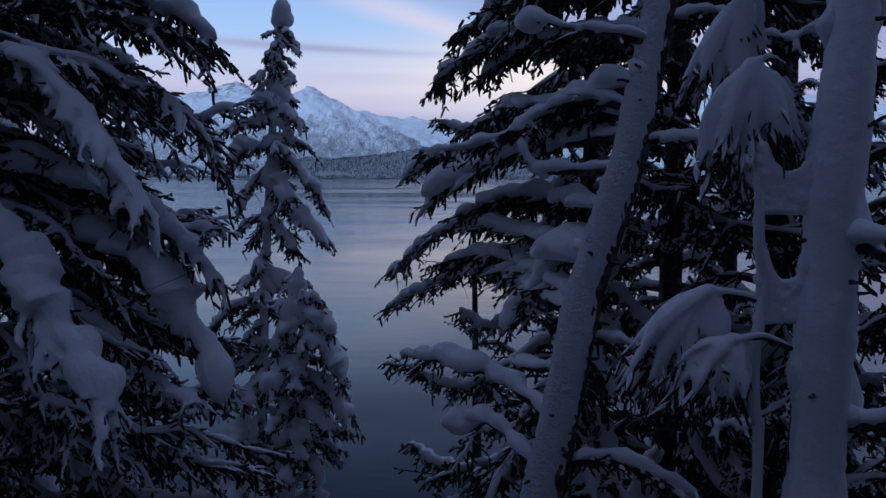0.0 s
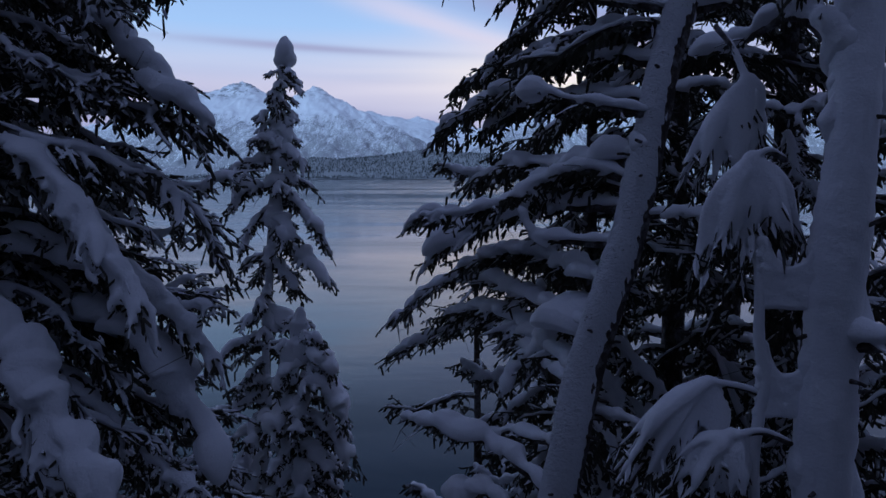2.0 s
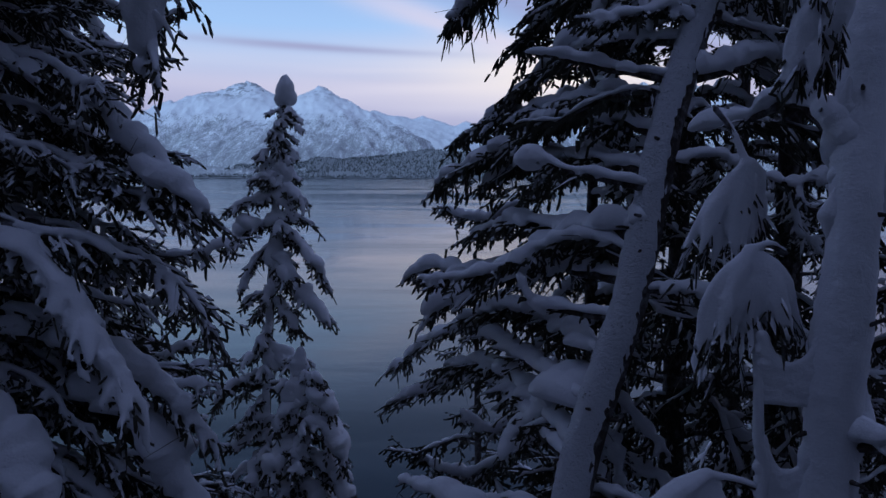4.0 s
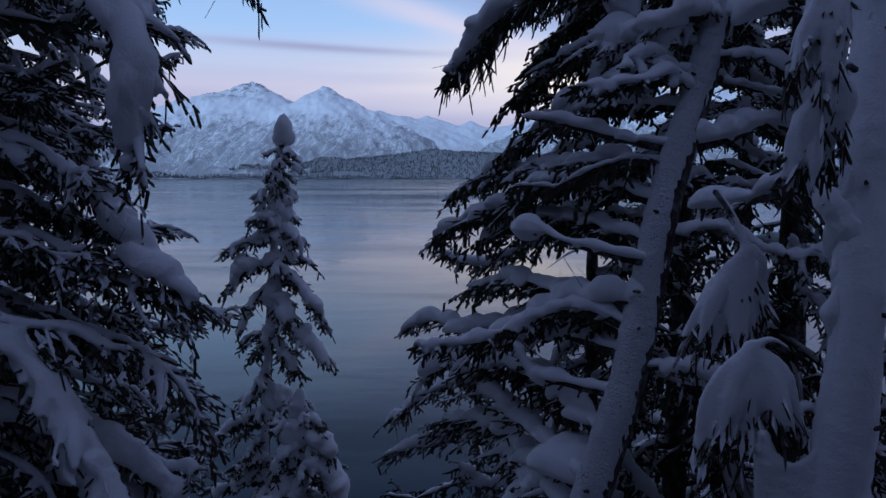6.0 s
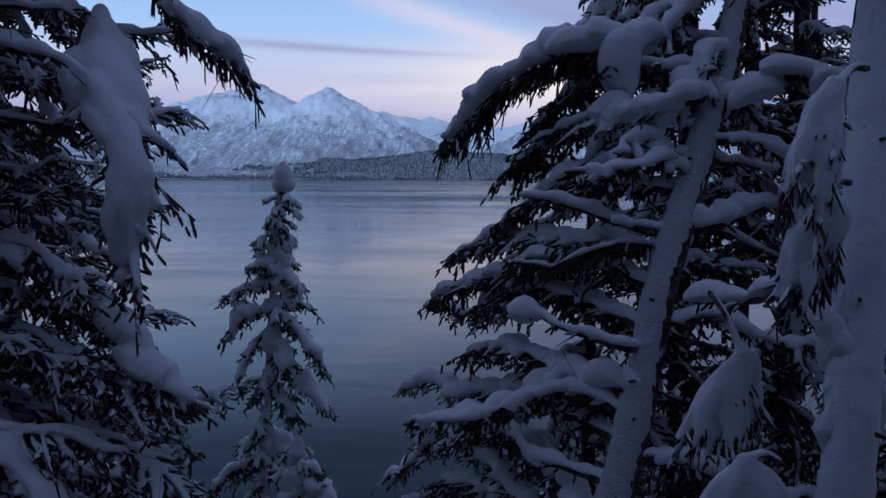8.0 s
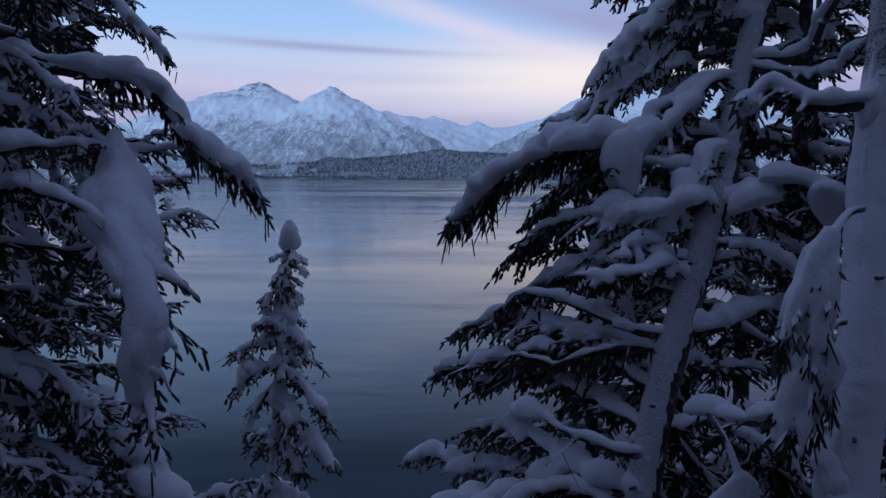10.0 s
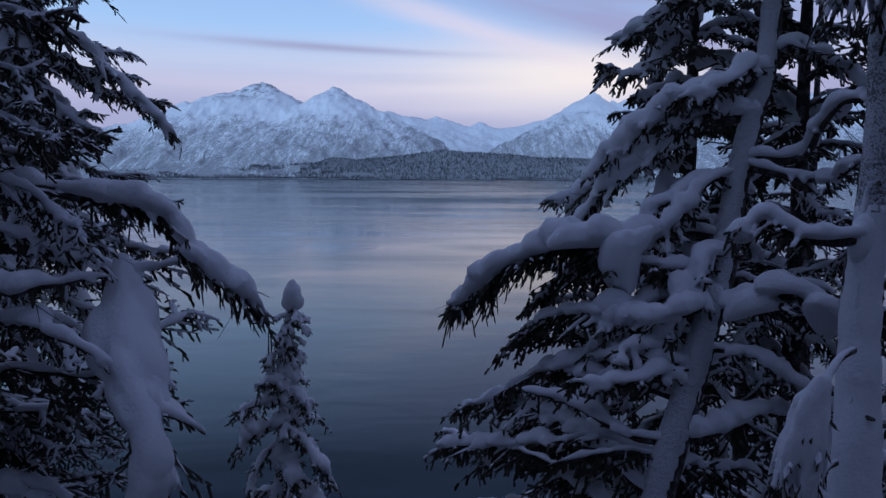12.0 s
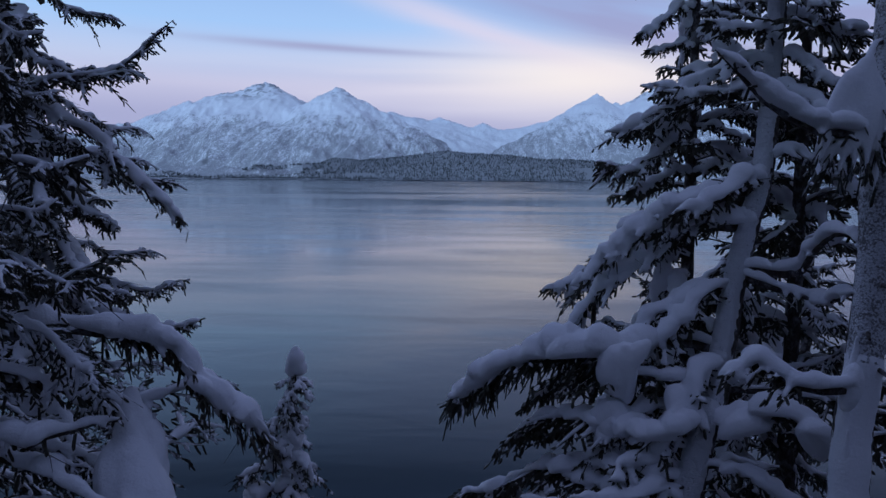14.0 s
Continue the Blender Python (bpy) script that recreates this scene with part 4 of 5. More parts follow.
lean_limb(121, [(2.4, 5.8, 18.0), (2.14, 7.2, 17.89), (1.96, 7.6, 17.8), (1.71, 8.0, 17.68)], r0=0.03, snow=0.06, twig=0.25, bare=0.3)
lean_limb(122, [(2.50, 6.70, 16.89), (2.19, 6.80, 16.89), (1.95, 6.90, 16.76), (1.73, 7.10, 16.54), (1.47, 7.20, 16.27), (1.34, 7.30, 16.05)], r0=0.035, snow=0.09, twig=0.26, twig_snow=0.03, bare=0.15, cover=0.6, hang=4.0)
lean_limb(123, [(2.15, 5.75, 16.9), (2.02, 6.8, 17.0), (1.7, 7.4, 16.66), (1.54, 7.6, 16.43), (1.32, 8.0, 16.05)], r0=0.03, snow=0.08, twig=0.28, bare=0.25)
lean_limb(124, [(2.40, 6.60, 16.39), (2.14, 6.60, 16.41), (1.91, 6.60, 16.28), (1.68, 6.65, 16.09)], r0=0.02, snow=0.06, twig=0.18, bare=0.3, cover=0.5)
lean_limb(136, [(2.55, 6.60, 16.56), (2.79, 6.40, 16.58), (2.76, 6.10, 16.78), (2.75, 5.75, 16.94), (2.74, 5.45, 16.90)], r0=0.035, snow=0.06, collar=0.06, **BARE)
lean_limb(137, [(2.55, 6.60, 16.53), (2.71, 6.40, 16.46), (2.87, 6.10, 16.42), (2.82, 5.60, 16.57)], r0=0.025, snow=0.05, **BARE)
lean_limb(138, [(2.20, 6.30, 15.69), (2.41, 6.45, 15.67), (2.77, 6.48, 15.64), (3.16, 6.50, 15.57)], r0=0.025, snow=0.035, **BARE)
drape(lean, 139, [(1.52, 6.30, 15.98), (1.45, 6.30, 15.88), (1.48, 6.33, 15.67)], (0.12, 0.165, 0.07), 10)
drape(lean, 140, [(1.45, 6.25, 15.51), (1.42, 6.25, 15.43), (1.50, 6.28, 15.27)], (0.08, 0.12, 0.04), 8)
THICK = dict(r0=0.025, snow=0.06, twig=0.34, hang=7.0, bare=0.15, cover=0.35, droop=0.8, sub=4.0, step=0.05, core=0.010)
lean_limb(127, [(1.8, 5.65, 15.3), (1.4, 6.3, 15.4), (1.05, 6.8, 15.3), (0.78, 7.05, 15.05)], **THICK)
lean_limb(128, [(1.75, 5.6, 14.9), (1.35, 6.3, 14.95), (1.0, 6.8, 14.85), (0.68, 7.05, 14.6)], **THICK)
lean_limb(129, [(1.65, 5.6, 14.5), (1.3, 6.2, 14.55), (1.0, 6.7, 14.45), (0.75, 6.95, 14.25)], **THICK)
lean_limb(130, [(1.9, 5.65, 15.7), (1.5, 6.4, 15.8), (1.2, 6.9, 15.65), (0.95, 7.1, 15.4)], **THICK)
lean_limb(131, [(1.6, 5.6, 14.0), (1.2, 6.3, 14.1), (0.85, 6.9, 14.1), (0.5, 7.2, 13.9)], **THICK)
lean_limb(132, [(1.5, 5.6, 13.4), (1.1, 6.3, 13.55), (0.75, 6.9, 13.6), (0.42, 7.3, 13.45)], **THICK)
lean_limb(133, [(1.35, 5.6, 12.8), (1.0, 6.4, 12.85), (0.7, 7.0, 12.85), (0.35, 7.4, 12.7)], **THICK)
lean_limb(134, [(1.2, 5.6, 12.2), (0.85, 6.4, 12.3), (0.5, 7.0, 12.35), (0.15, 7.4, 12.2)], **THICK)
lean_limb(135, [(1.65, 5.6, 14.25), (1.1, 6.6, 14.5), (0.7, 7.1, 14.5), (0.3, 7.5, 14.3)], **THICK)
crown(lean, LEAN_AXIS, 10.5, lambda g: 1.6 - 0.5 * g, LADEN + DARK, 21, 6, 8, skip=lambda a, z: 200 < a < 345, z_high=15.6)
crown(lean, LEAN_AXIS, 15.6, lambda g: 1.25 - 0.75 * g, HEAVY + LADEN, 22, 9, 10, skip=lambda a, z: z < 17.8 and 215 < a < 330)

# ---- the near trunk on the right, with a thin stem beside it ----
near = tree_at("snow_plastered_spruce", 2.0, 4.35, 7.2, "thick spruce trunk wrapped in smooth wind-packed snow")
NEAR_AXIS = [(2.08, 4.35, 7.0), (2.11, 4.36, 11.3), (2.13, 4.38, 12.3), (2.14, 4.4, 12.9), (2.2, 4.43, 13.56), (2.23, 4.47, 13.84), (2.27, 4.55, 14.13), (2.42, 4.78, 14.9),
             (2.53, 5.03, 15.7), (2.64, 5.15, 16.27), (2.72, 5.27, 16.86), (2.75, 5.35, 17.3), (2.85, 5.5, 18.2), (2.95, 5.7, 19.4)]
trunk(near, NEAR_AXIS, 0.17, 0.07, (-0.35, -0.9, 0), 0.03, 4, mat=SNOW, knots=8, ragged=0.09, rimed_from=16.3)
FAN = dict(twig=0.27, twig_snow=0.024, droop=1.2, step=0.05, bare=0.3, cover=0.7, hang=3.0, wide=1.6, sub=3.0, blobs=7, splay=(10, 60), relax=2, lump=0.35, target=5000)
snags(near, NEAR_AXIS, 11.4, 17, 16, 0.14, 6)
fan(near, 201, (1.856, 4.88, 14.04), (1.46, 4.8, 13.50), (2.0, 4.85, 13.66), (1.71, 5.0, 14.37))
fan(near, 202, (1.745, 4.5, 13.60), (1.46, 4.4, 13.14), (2.02, 4.42, 13.25), (1.914, 4.5, 13.60), 15)
fan(near, 203, (1.572, 4.5, 12.42), (1.055, 4.45, 11.94), (1.63, 4.45, 12.13), (1.96, 4.4, 12.29), 16, 0.036)
fan(near, 204, (1.651, 4.35, 12.18), (1.31, 4.3, 11.98), (1.74, 4.3, 11.95), (1.943, 4.35, 12.15), 14, 0.034)
limb(near, 205, [(2.2, 4.5, 14.1), (2.13, 4.65, 14.27), (2.1, 4.7, 14.35), (2.05, 4.8, 14.38), (2.0, 4.9, 14.377), (1.93, 5.0, 14.3), (1.85, 5.2, 14.29), (1.74, 5.4, 14.28)], r0=0.035, snow=0.075, collar=0.13, **BARE)
fan(near, 206, (2.088, 4.5, 15.43), (1.82, 4.38, 14.89), (2.1, 4.4, 14.92), (2.36, 4.75, 15.55), 14, 0.034)
fan(near, 207, (2.024, 4.42, 14.91), (1.82, 4.35, 14.45), (2.1, 4.38, 14.66), (2.25, 4.65, 14.98), 14, 0.034)
limb(near, 208, [(2.75, 5.35, 17.5), (2.5, 5.15, 17.53), (2.284, 5.1, 17.56), (2.047, 5.1, 17.67), (1.876, 5.1, 17.80), (1.687, 5.1, 18.0)], r0=0.04, snow=0.05, collar=0.13, **BARE)
limb(near, 209, [(2.1, 4.4, 12.66), (2.26, 4.25, 12.7), (2.5, 4.1, 12.74), (2.8, 4.0, 12.72)], r0=0.035, snow=0.075, collar=0.13, **BARE)
limb(near, 210, [(2.1, 4.4, 11.7), (2.35, 4.22, 11.78), (2.6, 4.1, 11.9)], r0=0.035, snow=0.07, collar=0.13, **BARE)
fan(near, 211, (2.60, 5.25, 17.95), (2.28, 5.1, 17.42), (2.78, 5.15, 17.40), (2.75, 5.4, 18.1), 14, 0.034)
limb(near, 212, [(2.6, 5.1, 16.1), (2.45, 5.02, 16.09), (2.28, 5.05, 16.09), (2.15, 5.13, 16.15), (2.02, 5.2, 16.2), (1.93, 5.22, 16.12)], r0=0.03, snow=0.055, collar=0.12, knob=0.09, twig=0.2, hang=6.0, bare=0.5, cover=0.4, droop=1.0, blobs=6)
crown(near, NEAR_AXIS, 14.9, lambda g: 1.1 - 0.5 * g, LADEN + DARK, 23, 4, 14, skip=lambda a, z: 150 < a < 340)
crown(near, NEAR_AXIS, 17.2, lambda g: 0.9 - 0.4 * g, HEAVY, 24, 6, 10, skip=lambda a, z: 95 < a < 330)
sapling = tree_at("dead_sapling", 1.84, 4.45, 7.3, "thin dead stem coated in snow beside a thick trunk", "tree")
trunk(sapling, [(1.86, 4.45, 7.2), (1.846, 4.45, 11.3), (1.816, 4.45, 11.76), (1.801, 4.45, 12.1), (1.841, 4.45, 12.48), (1.8, 4.45, 12.66), (1.79, 4.46, 13.0), (1.785, 4.5, 13.22)], 0.034, 0.024, (-0.3, -0.9, 0), 0.024, 6, mat=SNOW)

snow_web(near, 221, (1.782, 4.44, 13.20), (2.06, 4.36, 13.21), 0.34, 0.028)
snow_web(near, 222, (1.808, 4.44, 12.65), (2.06, 4.36, 12.66), 0.36, 0.028)

# packed snow at the roots of its limbs
for i, (side, z, h, r) in enumerate(((-0.10, 12.55, 0.3, 0.07), (-0.12, 12.0, 0.3, 0.08), (-0.09, 14.2, 0.3, 0.07), (0.13, 12.75, 0.3, 0.08), (0.14, 11.85, 0.3, 0.08), (-0.13, 13.78, 0.16, 0.05),
                                  (-0.11, 13.98, 0.12, 0.045), (0.10, 13.9, 0.3, 0.07), (-0.06, 15.0, 0.3, 0.05), (-0.05, 16.05, 0.35, 0.06), (-0.04, 15.5, 0.4, 0.05), (-0.05, 17.45, 0.3, 0.06))):
    x, y = (float(np.interp(z, [p[2] for p in NEAR_AXIS], [p[k] for p in NEAR_AXIS])) for k in (0, 1))
    drape(near, 231 + i, [(x + side * 0.8, y - 0.02, z + h), (x + side, y - 0.02, z), (x + side * 0.9, y - 0.02, z - h * 0.8)], (0.012, r, 0.012), 3)

# ---- the spruce behind the leaning one ----
def plain_spruce(name, x, y, foot, top, reach, kinds, seed, per_m, label, low=2.5, group=""):
    tree = tree_at(name, x, y, foot, label, group=group)
    axis = [(x, y, foot - 0.3), (x + 0.05, y, foot * 0.6 + top * 0.4), (x, y, top)]
    trunk(tree, axis, 0.011 * (top - foot) + 0.03, 0.02, None, 0, seed)
    crown(tree, axis, foot + low, reach if callable(reach) else (lambda g: reach * (1 - 0.9 * g)), kinds, seed, per_m, 10)
    return tree


DIM = "dark spruce with a little snow, in view or added for shade"
tall = plain_spruce("tall_spruce", 2.5, 8.2, 6.8, 20.5, lambda g: 3.2 - 2.2 * g if g < 0.45 else 1.75 - 3.0 * (g - 0.45), LADEN + DARK + DARK, 31, 10, "tall dark spruce with snow-laden drooping branches")
crown(tall, [(2.5, 8.2, 6.5), (2.55, 8.2, 12), (2.5, 8.2, 20.5)], 15.6, lambda g: 1.35 - 0.7 * g, LADEN + HEAVY[:2], 32, 8, 12)
for x, y, top, w, seed in ((4.2, 6.8, 20.0, 2.4, 41), (0.5, 8.8, 12.6, 1.7, 42), (4.8, 10.5, 19, 2.2, 43), (3.5, 5.7, 21.0, 1.5, 44), (3.3, 7.6, 20.5, lambda g: 1.9 - 1.2 * g, 46)):
    plain_spruce("dark_or_shade_spruce", x, y, 6.7, top, w, DARK + DARK + FROSTED[2:], seed, 8 if callable(w) else 8.0 - 1.6 * w, DIM, group="spruces on the bluff")

plain_spruce("dark_or_shade_spruce", 3.5, 9.2, 6.7, 19.3, lambda g: 1.5 - 0.7 * g, LADEN + DARK + DARK, 45, 6, DIM, group="spruces on the bluff")
plain_spruce("dark_or_shade_spruce", 1.45, 7.3, 6.7, 16.2, lambda g: 1.5 - 1.0 * g, LADEN + DARK, 47, 11, DIM, group="spruces on the bluff")

# ---- the spruces on the left ----
left = tree_at("near_spruce", -2.7, 4.9, 7.4, "dense spruce with drooping snow-laden boughs")
LEFT_AXIS = [(-2.7, 4.9, 7.1), (-2.7, 4.9, 13), (-2.75, 4.95, 20.5)]
trunk(left, LEFT_AXIS, 0.19, 0.04)
limb(left, 301, [(-2.65, 4.8, 12.95), (-2.195, 4.5, 12.80), (-1.9, 4.3, 12.44), (-1.71, 4.2, 12.23), (-1.56, 4.15, 12.03), (-1.48, 4.1, 11.9)], r0=0.03, snow=0.062, **FAN)
limb(left, 302, [(-2.6, 4.9, 12.7), (-1.9, 5.1, 12.6), (-1.56, 5.02, 12.42), (-1.44, 4.98, 12.2), (-1.3, 4.95, 12.03), (-1.14, 4.9, 11.78)], r0=0.025, snow=0.085, twig=0.19, droop=1.0, hang=4.0, cover=0.4, bare=0.4)
limb(left, 303, [(-2.6, 4.8, 13.75), (-2.2, 4.6, 13.65), (-1.97, 4.5, 13.58), (-1.67, 4.4, 13.32), (-1.52, 4.35, 13.1), (-1.34, 4.3, 12.87)], r0=0.03, snow=0.046, **FAN)
limb(left, 304, [(-2.6, 4.9, 14.7), (-1.82, 5.0, 14.37), (-1.69, 4.95, 14.25), (-1.47, 4.9, 14.08), (-1.3, 4.8, 13.9), (-1.13, 4.79, 13.78)], r0=0.03, snow=0.07, twig=0.25, droop=0.7, hang=5.0, cover=0.3)
limb(left, 305, [(-2.6, 4.6, 13.9), (-1.97, 4.6, 13.68), (-1.77, 4.7, 13.61), (-1.4, 4.8, 13.45)], r0=0.03, snow=0.025, twig=0.31, droop=0.7, hang=4.0, twig_snow=0.012)
limb(left, 306, [(-2.65, 4.9, 16.05), (-2.1, 5.1, 16.0), (-1.75, 5.15, 15.85), (-1.6, 4.95, 15.6), (-1.4, 4.65, 15.3), (-1.28, 4.5, 15.0), (-1.3, 4.48, 14.45)],
     r0=0.03, snow=0.05, twig=0.28, twig_snow=0.020, droop=0.7, bare=0.3, cover=0.35, hang=5.0, sub=4.0)
drape(left, 308, [(-1.74, 5.22, 15.96), (-1.68, 5.08, 15.72), (-1.59, 4.92, 15.55), (-1.45, 4.70, 15.34), (-1.32, 4.53, 15.17), (-1.25, 4.44, 15.0), (-1.28, 4.43, 14.8), (-1.31, 4.44, 14.65), (-1.31, 4.44, 14.5)],
      (0.04, 0.10, 0.135, 0.14, 0.115, 0.095, 0.095, 0.08, 0.03), 60, 0.22)
limb(left, 309, [(-2.6, 4.85, 15.9), (-2.01, 4.6, 15.84), (-1.955, 4.7, 15.85), (-1.84, 4.8, 15.86), (-1.66, 4.9, 15.88)], r0=0.025, snow=0.06, **BARE)
limb(left, 310, [(-2.65, 4.9, 15.7), (-2.19, 4.8, 15.64), (-1.97, 4.7, 15.64), (-1.79, 4.6, 15.61), (-1.6, 4.55, 15.54), (-1.5, 4.55, 15.48)], r0=0.025, snow=0.045, **BARE)
limb(left, 312, [(-2.6, 4.9, 13.1), (-1.8, 5.0, 12.9), (-1.52, 5.0, 12.74), (-1.36, 5.0, 12.57), (-1.2, 5.0, 12.4)], r0=0.025, snow=0.075, twig=0.19, droop=1.0, hang=5.0, cover=0.4, bare=0.35)
limb(left, 307, [(-2.7, 5.0, 16.3), (-2.28, 5.2, 16.33), (-1.987, 5.25, 16.3), (-1.72, 5.3, 16.28), (-1.56, 5.35, 16.2), (-1.43, 5.38, 16.03), (-1.3, 5.4, 15.91), (-1.16, 5.42, 15.79), (-0.985, 5.42, 15.64)],
     r0=0.03, snow=0.075, twig=0.22, droop=1.1, hang=10.0, curtain=0.17, cover=0.25, bare=0.4, snow_from=0.15)
BUSHY = dict(r0=0.025, snow=0.024, twig=0.36, hang=5.0, sub=4.5, cover=0.35, rime=0.4, step=0.05, bare=0.1, twig_snow=0.013)
limb(left, 313, [(-2.24, 4.90, 13.98), (-1.95, 4.90, 13.97), (-1.64, 4.85, 13.89), (-1.34, 4.80, 13.82), (-1.18, 4.80, 13.72)], **BUSHY)
limb(left, 314, [(-2.19, 4.90, 13.72), (-1.97, 4.90, 13.67), (-1.63, 4.85, 13.55), (-1.33, 4.80, 13.42), (-1.13, 4.80, 13.11)], **BUSHY)
crown(left, LEFT_AXIS, 10.3, lambda g: 1.75 - 0.9 * g, FROSTED + FROSTED + DARK[:2], 51, 10, 10, skip=lambda a, z: 285 < a < 348 and 11.5 < z < 16.4)
crown(left, LEFT_AXIS, 10.2, lambda g: 1.25 - 0.6 * g, DARK[:1] + FROSTED, 52, 9, 14, skip=lambda a, z: 285 < a < 348 and 11.5 < z < 16.4)
crown(left, LEFT_AXIS, 10.8, lambda g: 0.75, DARK[:1] + FROSTED[:1], 57, 14, 12, skip=lambda a, z: 40 < a < 250, z_high=16.0)
crown(left, LEFT_AXIS, 11.3, lambda g: 1.45 - 0.95 * max(0.0, g - 0.42), FROSTED[1:], 56, 40, 14, skip=lambda a, z: 60 < a < 345, z_high=15.2)

left_back = tree_at("bushy_spruce", -4.3, 8.2, 7.0, "bushy spruce with frosted twigs behind a nearer one")
trunk(left_back, [(-4.3, 8.2, 6.7), (-4.3, 8.2, 13), (-4.35, 8.2, 21)], 0.2, 0.03)
limb(left_back, 321, [(-4.3, 8.0, 17.9), (-3.57, 7.6, 18.12), (-3.19, 7.8, 18.21), (-2.93, 7.9, 18.37), (-2.6, 8.0, 18.72)], r0=0.03, snow=0.03, twig=0.25, twig_snow=0.014)
limb(left_back, 323, [(-3.2, 7.85, 17.15), (-3.21, 7.88, 17.3), (-3.2, 7.9, 17.5), (-3.17, 7.9, 17.68)], r0=0.015, snow=0.03, twig=0.11, hang=2.0, sub=2.0, cover=0.6, bare=0.05)
limb(left_back, 322, [(-4.3, 8.0, 18.1), (-3.72, 7.6, 17.89), (-3.3, 7.8, 17.64), (-3.06, 7.9, 17.38), (-2.55, 8.08, 16.82)], r0=0.03, snow=0.06, twig=0.31)
crown(left_back, [(-4.3, 8.2, 6.7), (-4.3, 8.2, 13), (-4.35, 8.2, 21)], 9.2, lambda g: 2.4 - 1.5 * g, FROSTED + LADEN + DARK, 53, 8, 10, z_high=15.0)
crown(left_back, [(-4.3, 8.2, 6.7), (-4.3, 8.2, 13), (-4.35, 8.2, 21)], 15.0, lambda g: 1.75 - 0.9 * g, HEAVY + LADEN + FROSTED, 54, 12, 6)
crown(left_back, [(-4.3, 8.2, 6.7), (-4.3, 8.2, 13), (-4.35, 8.2, 21)], 15.2, lambda g: 1.75 - 0.4 * g, LADEN + FROSTED[2:], 55, 26, 12, skip=lambda a, z: 20 < a < 285, z_high=18.6)
for x, y, top, w, seed in ((-5.2, 5.6, 21, 2.2, 61), (-2.7, 7.4, 13.0, 1.4, 62), (-3.7, 6.4, 21, 1.7, 63)):
    plain_spruce("dark_or_shade_spruce", x, y, 7.0, top, w, DARK + DARK + FROSTED[2:], seed, 5.5 if callable(w) else 8.0 - 1.6 * w, DIM, group="spruces on the bluff")

# ---- the slender spruce in the gap ----
slim = tree_at("slender_spruce", -2.2, 9.6, 6.6, "slender young spruce with a cap of snow on its tip")
SLIM_AXIS = [(-2.22, 9.6, 6.3), (-2.16, 9.6, 9.6), (-2.07, 9.6, 11.5), (-1.97, 9.6, 13.0), (-1.88, 9.6, 14.1), (-1.8, 9.6, 14.95)]
trunk(slim, SLIM_AXIS, 0.075, 0.03, (-0.3, -0.9, 0), 0.03, 7, mat=SNOW)
ARM = dict(r0=0.014, twig=0.24, step=0.045, twig_snow=0.020, droop=0.9, hang=2.6, sub=4.0, lump=0.9, wide=1.6, bare=0.08, cover=0.4, blobs=13, core=0.0095, fur=0, relax=1, voxel=0.010, grain=0.45, target=900)
# side arms: height on the trunk, reach to the side, fall, turn towards the water, snow
for i, (z, reach, fall, turn, load) in enumerate((
        (13.95, -0.26, 0.04, -0.2, 0.055), (13.82, 0.32, 0.12, -0.1, 0.05), (13.70, -0.52, 0.12, -0.2, 0.06), (13.50, 0.36, 0.10, 0.2, 0.045), (13.42, -0.50, 0.28, -0.25, 0.085),
        (13.32, 0.62, 0.62, -0.15, 0.055), (13.10, -0.36, 0.42, -0.1, 0.03), (13.05, 0.25, 0.30, -0.3, 0.06), (12.66, 0.72, 0.42, -0.2, 0.075), (12.56, -0.30, 0.10, 0.0, 0.02),
        (12.45, 0.40, 0.34, -0.3, 0.05), (12.40, -0.22, 0.2, 0.2, 0.03), (11.82, 0.36, 0.22, -0.15, 0.085), (11.80, -0.28, 0.06, -0.1, 0.04), (11.55, -0.60, 0.36, -0.2, 0.045),
        (11.40, -0.35, 0.2, 0.2, 0.04), (10.95, -0.30, 0.05, -0.2, 0.04), (10.7, 0.5, 0.3, -0.2, 0.05))):
    x = float(np.interp(z, [p[2] for p in SLIM_AXIS], [p[0] for p in SLIM_AXIS]))
    limb(slim, 401 + i, [(x, 9.58, z), (x + reach * 0.4, 9.58 + turn * 0.4, z - fall * 0.15), (x + reach * 0.75, 9.58 + turn * 0.8, z - fall * 0.55), (x + reach, 9.58 + turn, z - fall)], snow=load * 0.9, **ARM)
# snow packed along the upper stem
for i, (x0, z0, x1, z1, r) in enumerate(((-1.92, 14.12, -1.66, 13.42, 0.075), (-1.93, 13.2, -1.86, 12.75, 0.07), (-2.03, 11.9, -1.9, 11.6, 0.08), (-1.85, 14.6, -1.84, 14.2, 0.045))):
    limb(slim, 431 + i, [(x0, 9.55, z0), ((x0 + x1) / 2 - 0.02, 9.46, (z0 + z1) / 2), (x1, 9.42, z1)], r0=0.01, snow=r, twig=0.10, hang=1.0, lump=0.5, cover=0.4, bare=0.05, grain=0.4, target=900)
crown(slim, SLIM_AXIS, 8.8, lambda g: 0.9 - 0.4 * g, STUB, 71, 14, 10, z_high=11.0)
crown(slim, SLIM_AXIS, 11.0, lambda g: 0.30, STUB[:2], 74, 6, 14, z_high=13.9)
crown(slim, SLIM_AXIS, 13.85, lambda g: 0.26 - 0.08 * g, STUB[:1], 72, 30, 22)
cap = Geo()
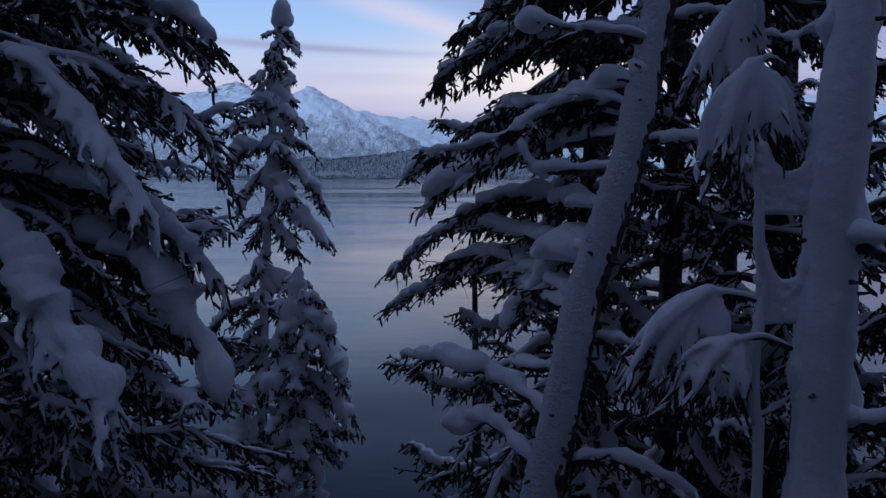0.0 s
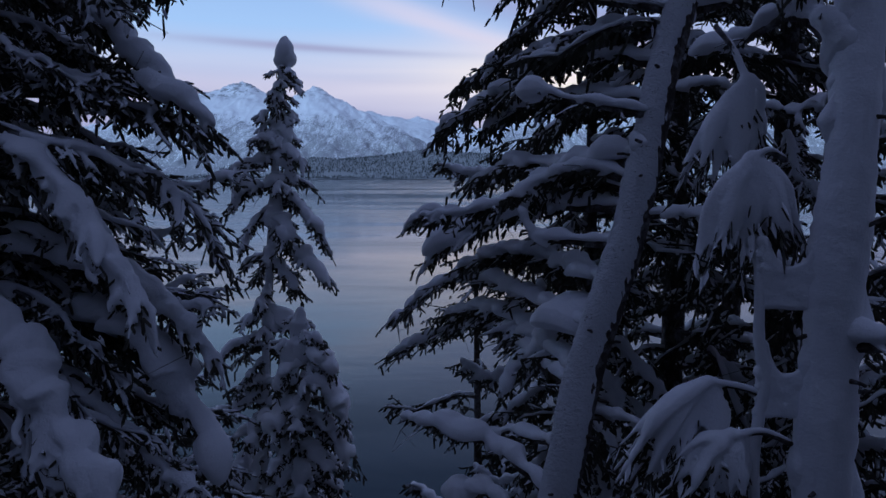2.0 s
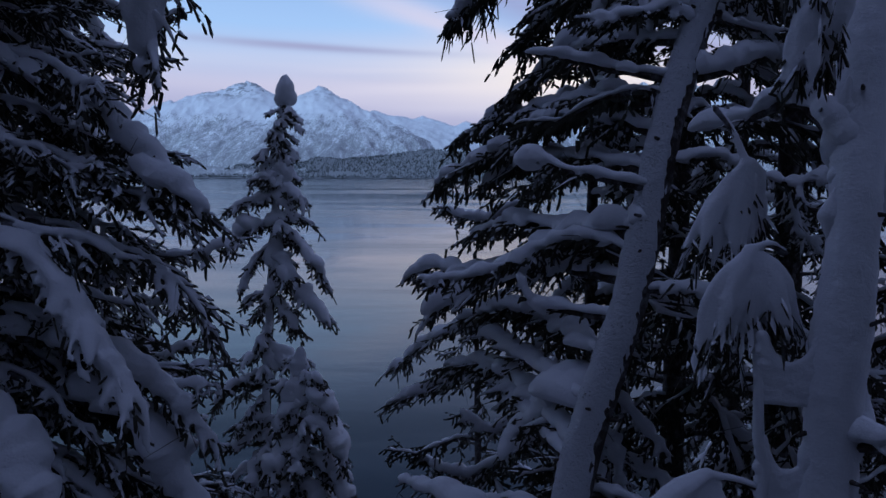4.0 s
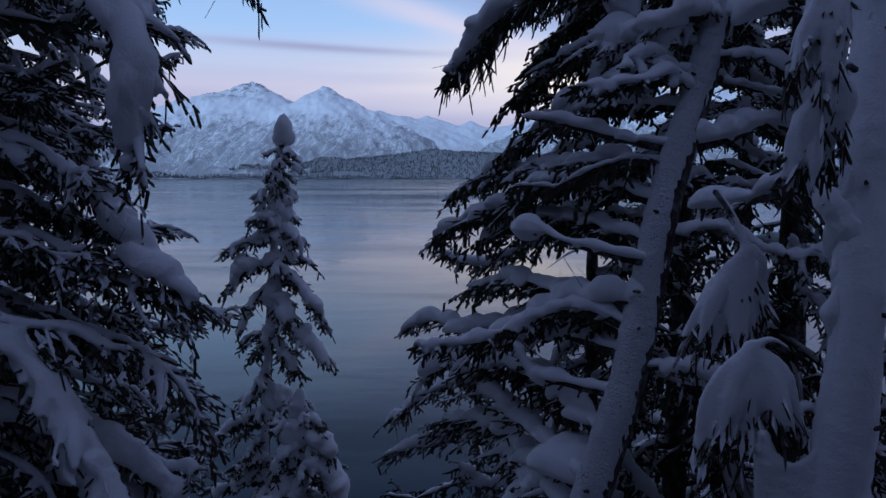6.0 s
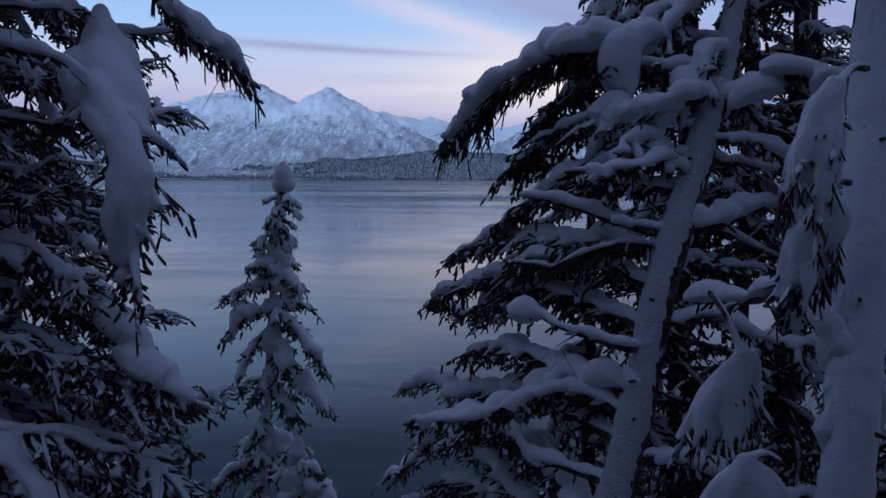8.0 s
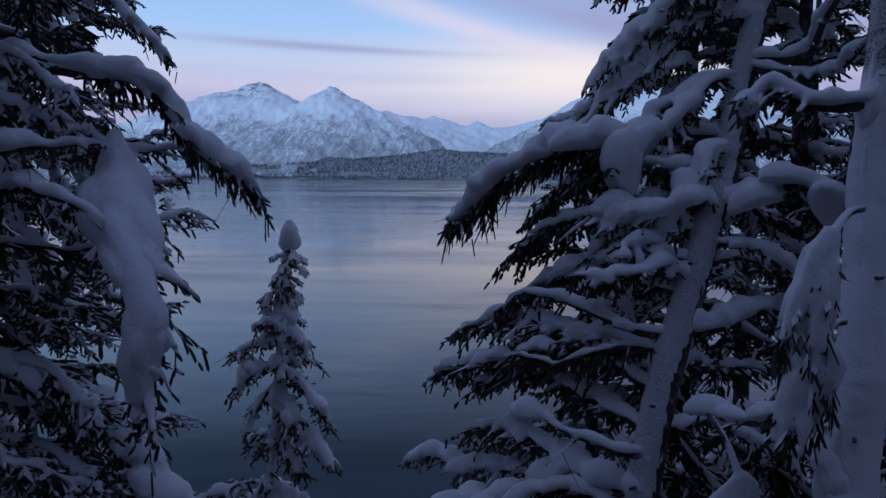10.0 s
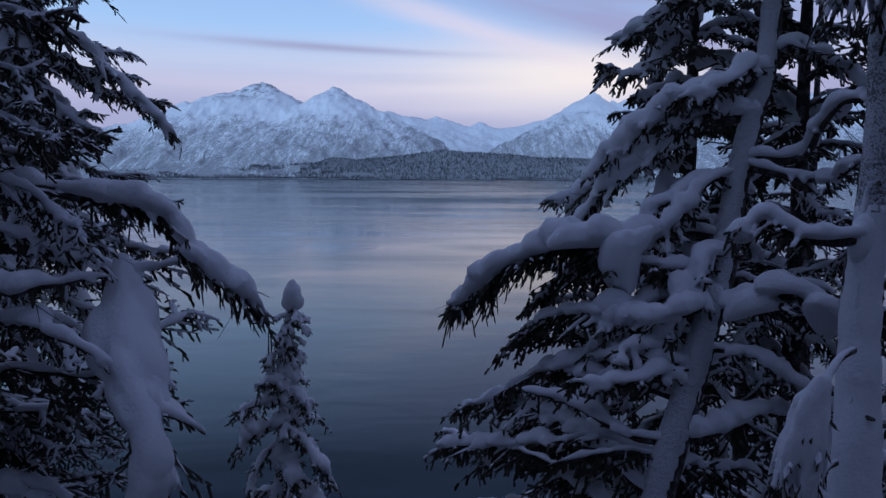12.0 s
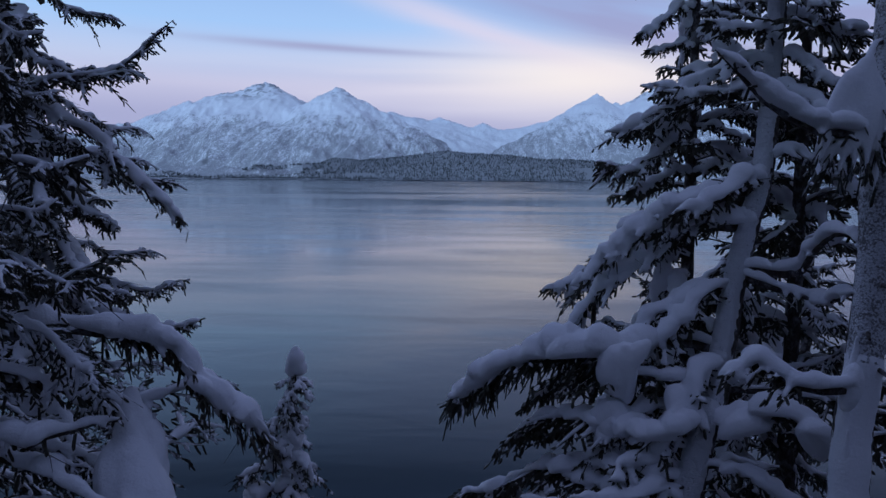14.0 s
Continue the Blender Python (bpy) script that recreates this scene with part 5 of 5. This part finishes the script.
for dx, dz, tall, fat in ((0.0, 0.0, 0.17, 0.115), (0.055, -0.075, 0.10, 0.095), (-0.05, -0.09, 0.08, 0.085), (-0.01, 0.1, 0.10, 0.065)):
    w = np.linspace(-0.95, 0.95, 11)
    tube(cap, np.stack([-1.79 + dx + 0.03 * w - slim.location[0], np.zeros(11), 14.98 + dz + tall * w - slim.location[2]], 1), fat * np.sqrt(1 - w ** 2), 14, rough=0.06)
ob = new("snow_cap", melt(cap, "snow_cap", 0.014, 2500, SNOW, 3))
ob.parent = slim
twin = tree_at("small_spruce", -1.5, 9.2, 6.7, "small spruce thick with snow beside a slender one")
TWIN_AXIS = [(-1.5, 9.2, 6.4), (-1.52, 9.2, 9), (-1.56, 9.2, 12.0)]
trunk(twin, TWIN_AXIS, 0.07, 0.012)
crown(twin, TWIN_AXIS, 8.0, lambda g: 1.0 - 0.86 * g, STUB, 73, 14, 12)
for i, (z, reach, fall, turn, load) in enumerate(((11.65, 0.22, 0.1, -0.1, 0.06), (11.45, 0.36, 0.26, -0.15, 0.085), (11.15, 0.52, 0.52, -0.2, 0.10), (11.3, -0.3, 0.3, -0.2, 0.07), (10.8, -0.4, 0.3, -0.25, 0.08), (10.6, 0.6, 0.4, -0.2, 0.08))):
    limb(twin, 451 + i, [(-1.54, 9.18, z), (-1.54 + reach * 0.5, 9.18 + turn * 0.5, z - fall * 0.2), (-1.54 + reach, 9.18 + turn, z - fall)], snow=load * 0.9, **ARM)
limb(twin, 461, [(-1.56, 9.17, 11.9), (-1.6, 9.08, 11.5), (-1.66, 9.03, 11.05)], r0=0.01, snow=0.085, twig=0.1, hang=1.0, lump=0.4, cover=0.4, bare=0.05)

# ---- unseen spruces, added up the slope behind to shade the near trees ----
rng = np.random.default_rng(9)
for i in range(28):
    x = -15 + 30 * ((i * 0.618) % 1.0)
    y = -2.2 - 0.6 * i
    foot = ground_height(x, y) - 0.1
    plain_spruce("dark_or_shade_spruce", x, y, foot, foot + rng.uniform(13, 17), 2.6, SHADE_BOUGHS, 80 + i, 2.8, DIM, 1.2, "spruces up the slope")
# more added spruces, close by but out of view, that darken the near trees
for i, (x, y) in enumerate(((4.9, 1.6), (3.1, 0.0), (-6.4, 0.4))):
    foot = ground_height(x, y) - 0.1
    plain_spruce("dark_or_shade_spruce", x, y, foot, foot + 14.5, 2.4 if abs(x) > 4 else 1.6, SHADE_BOUGHS, 120 + i, 4.5, DIM, 1.2, "spruces up the slope")
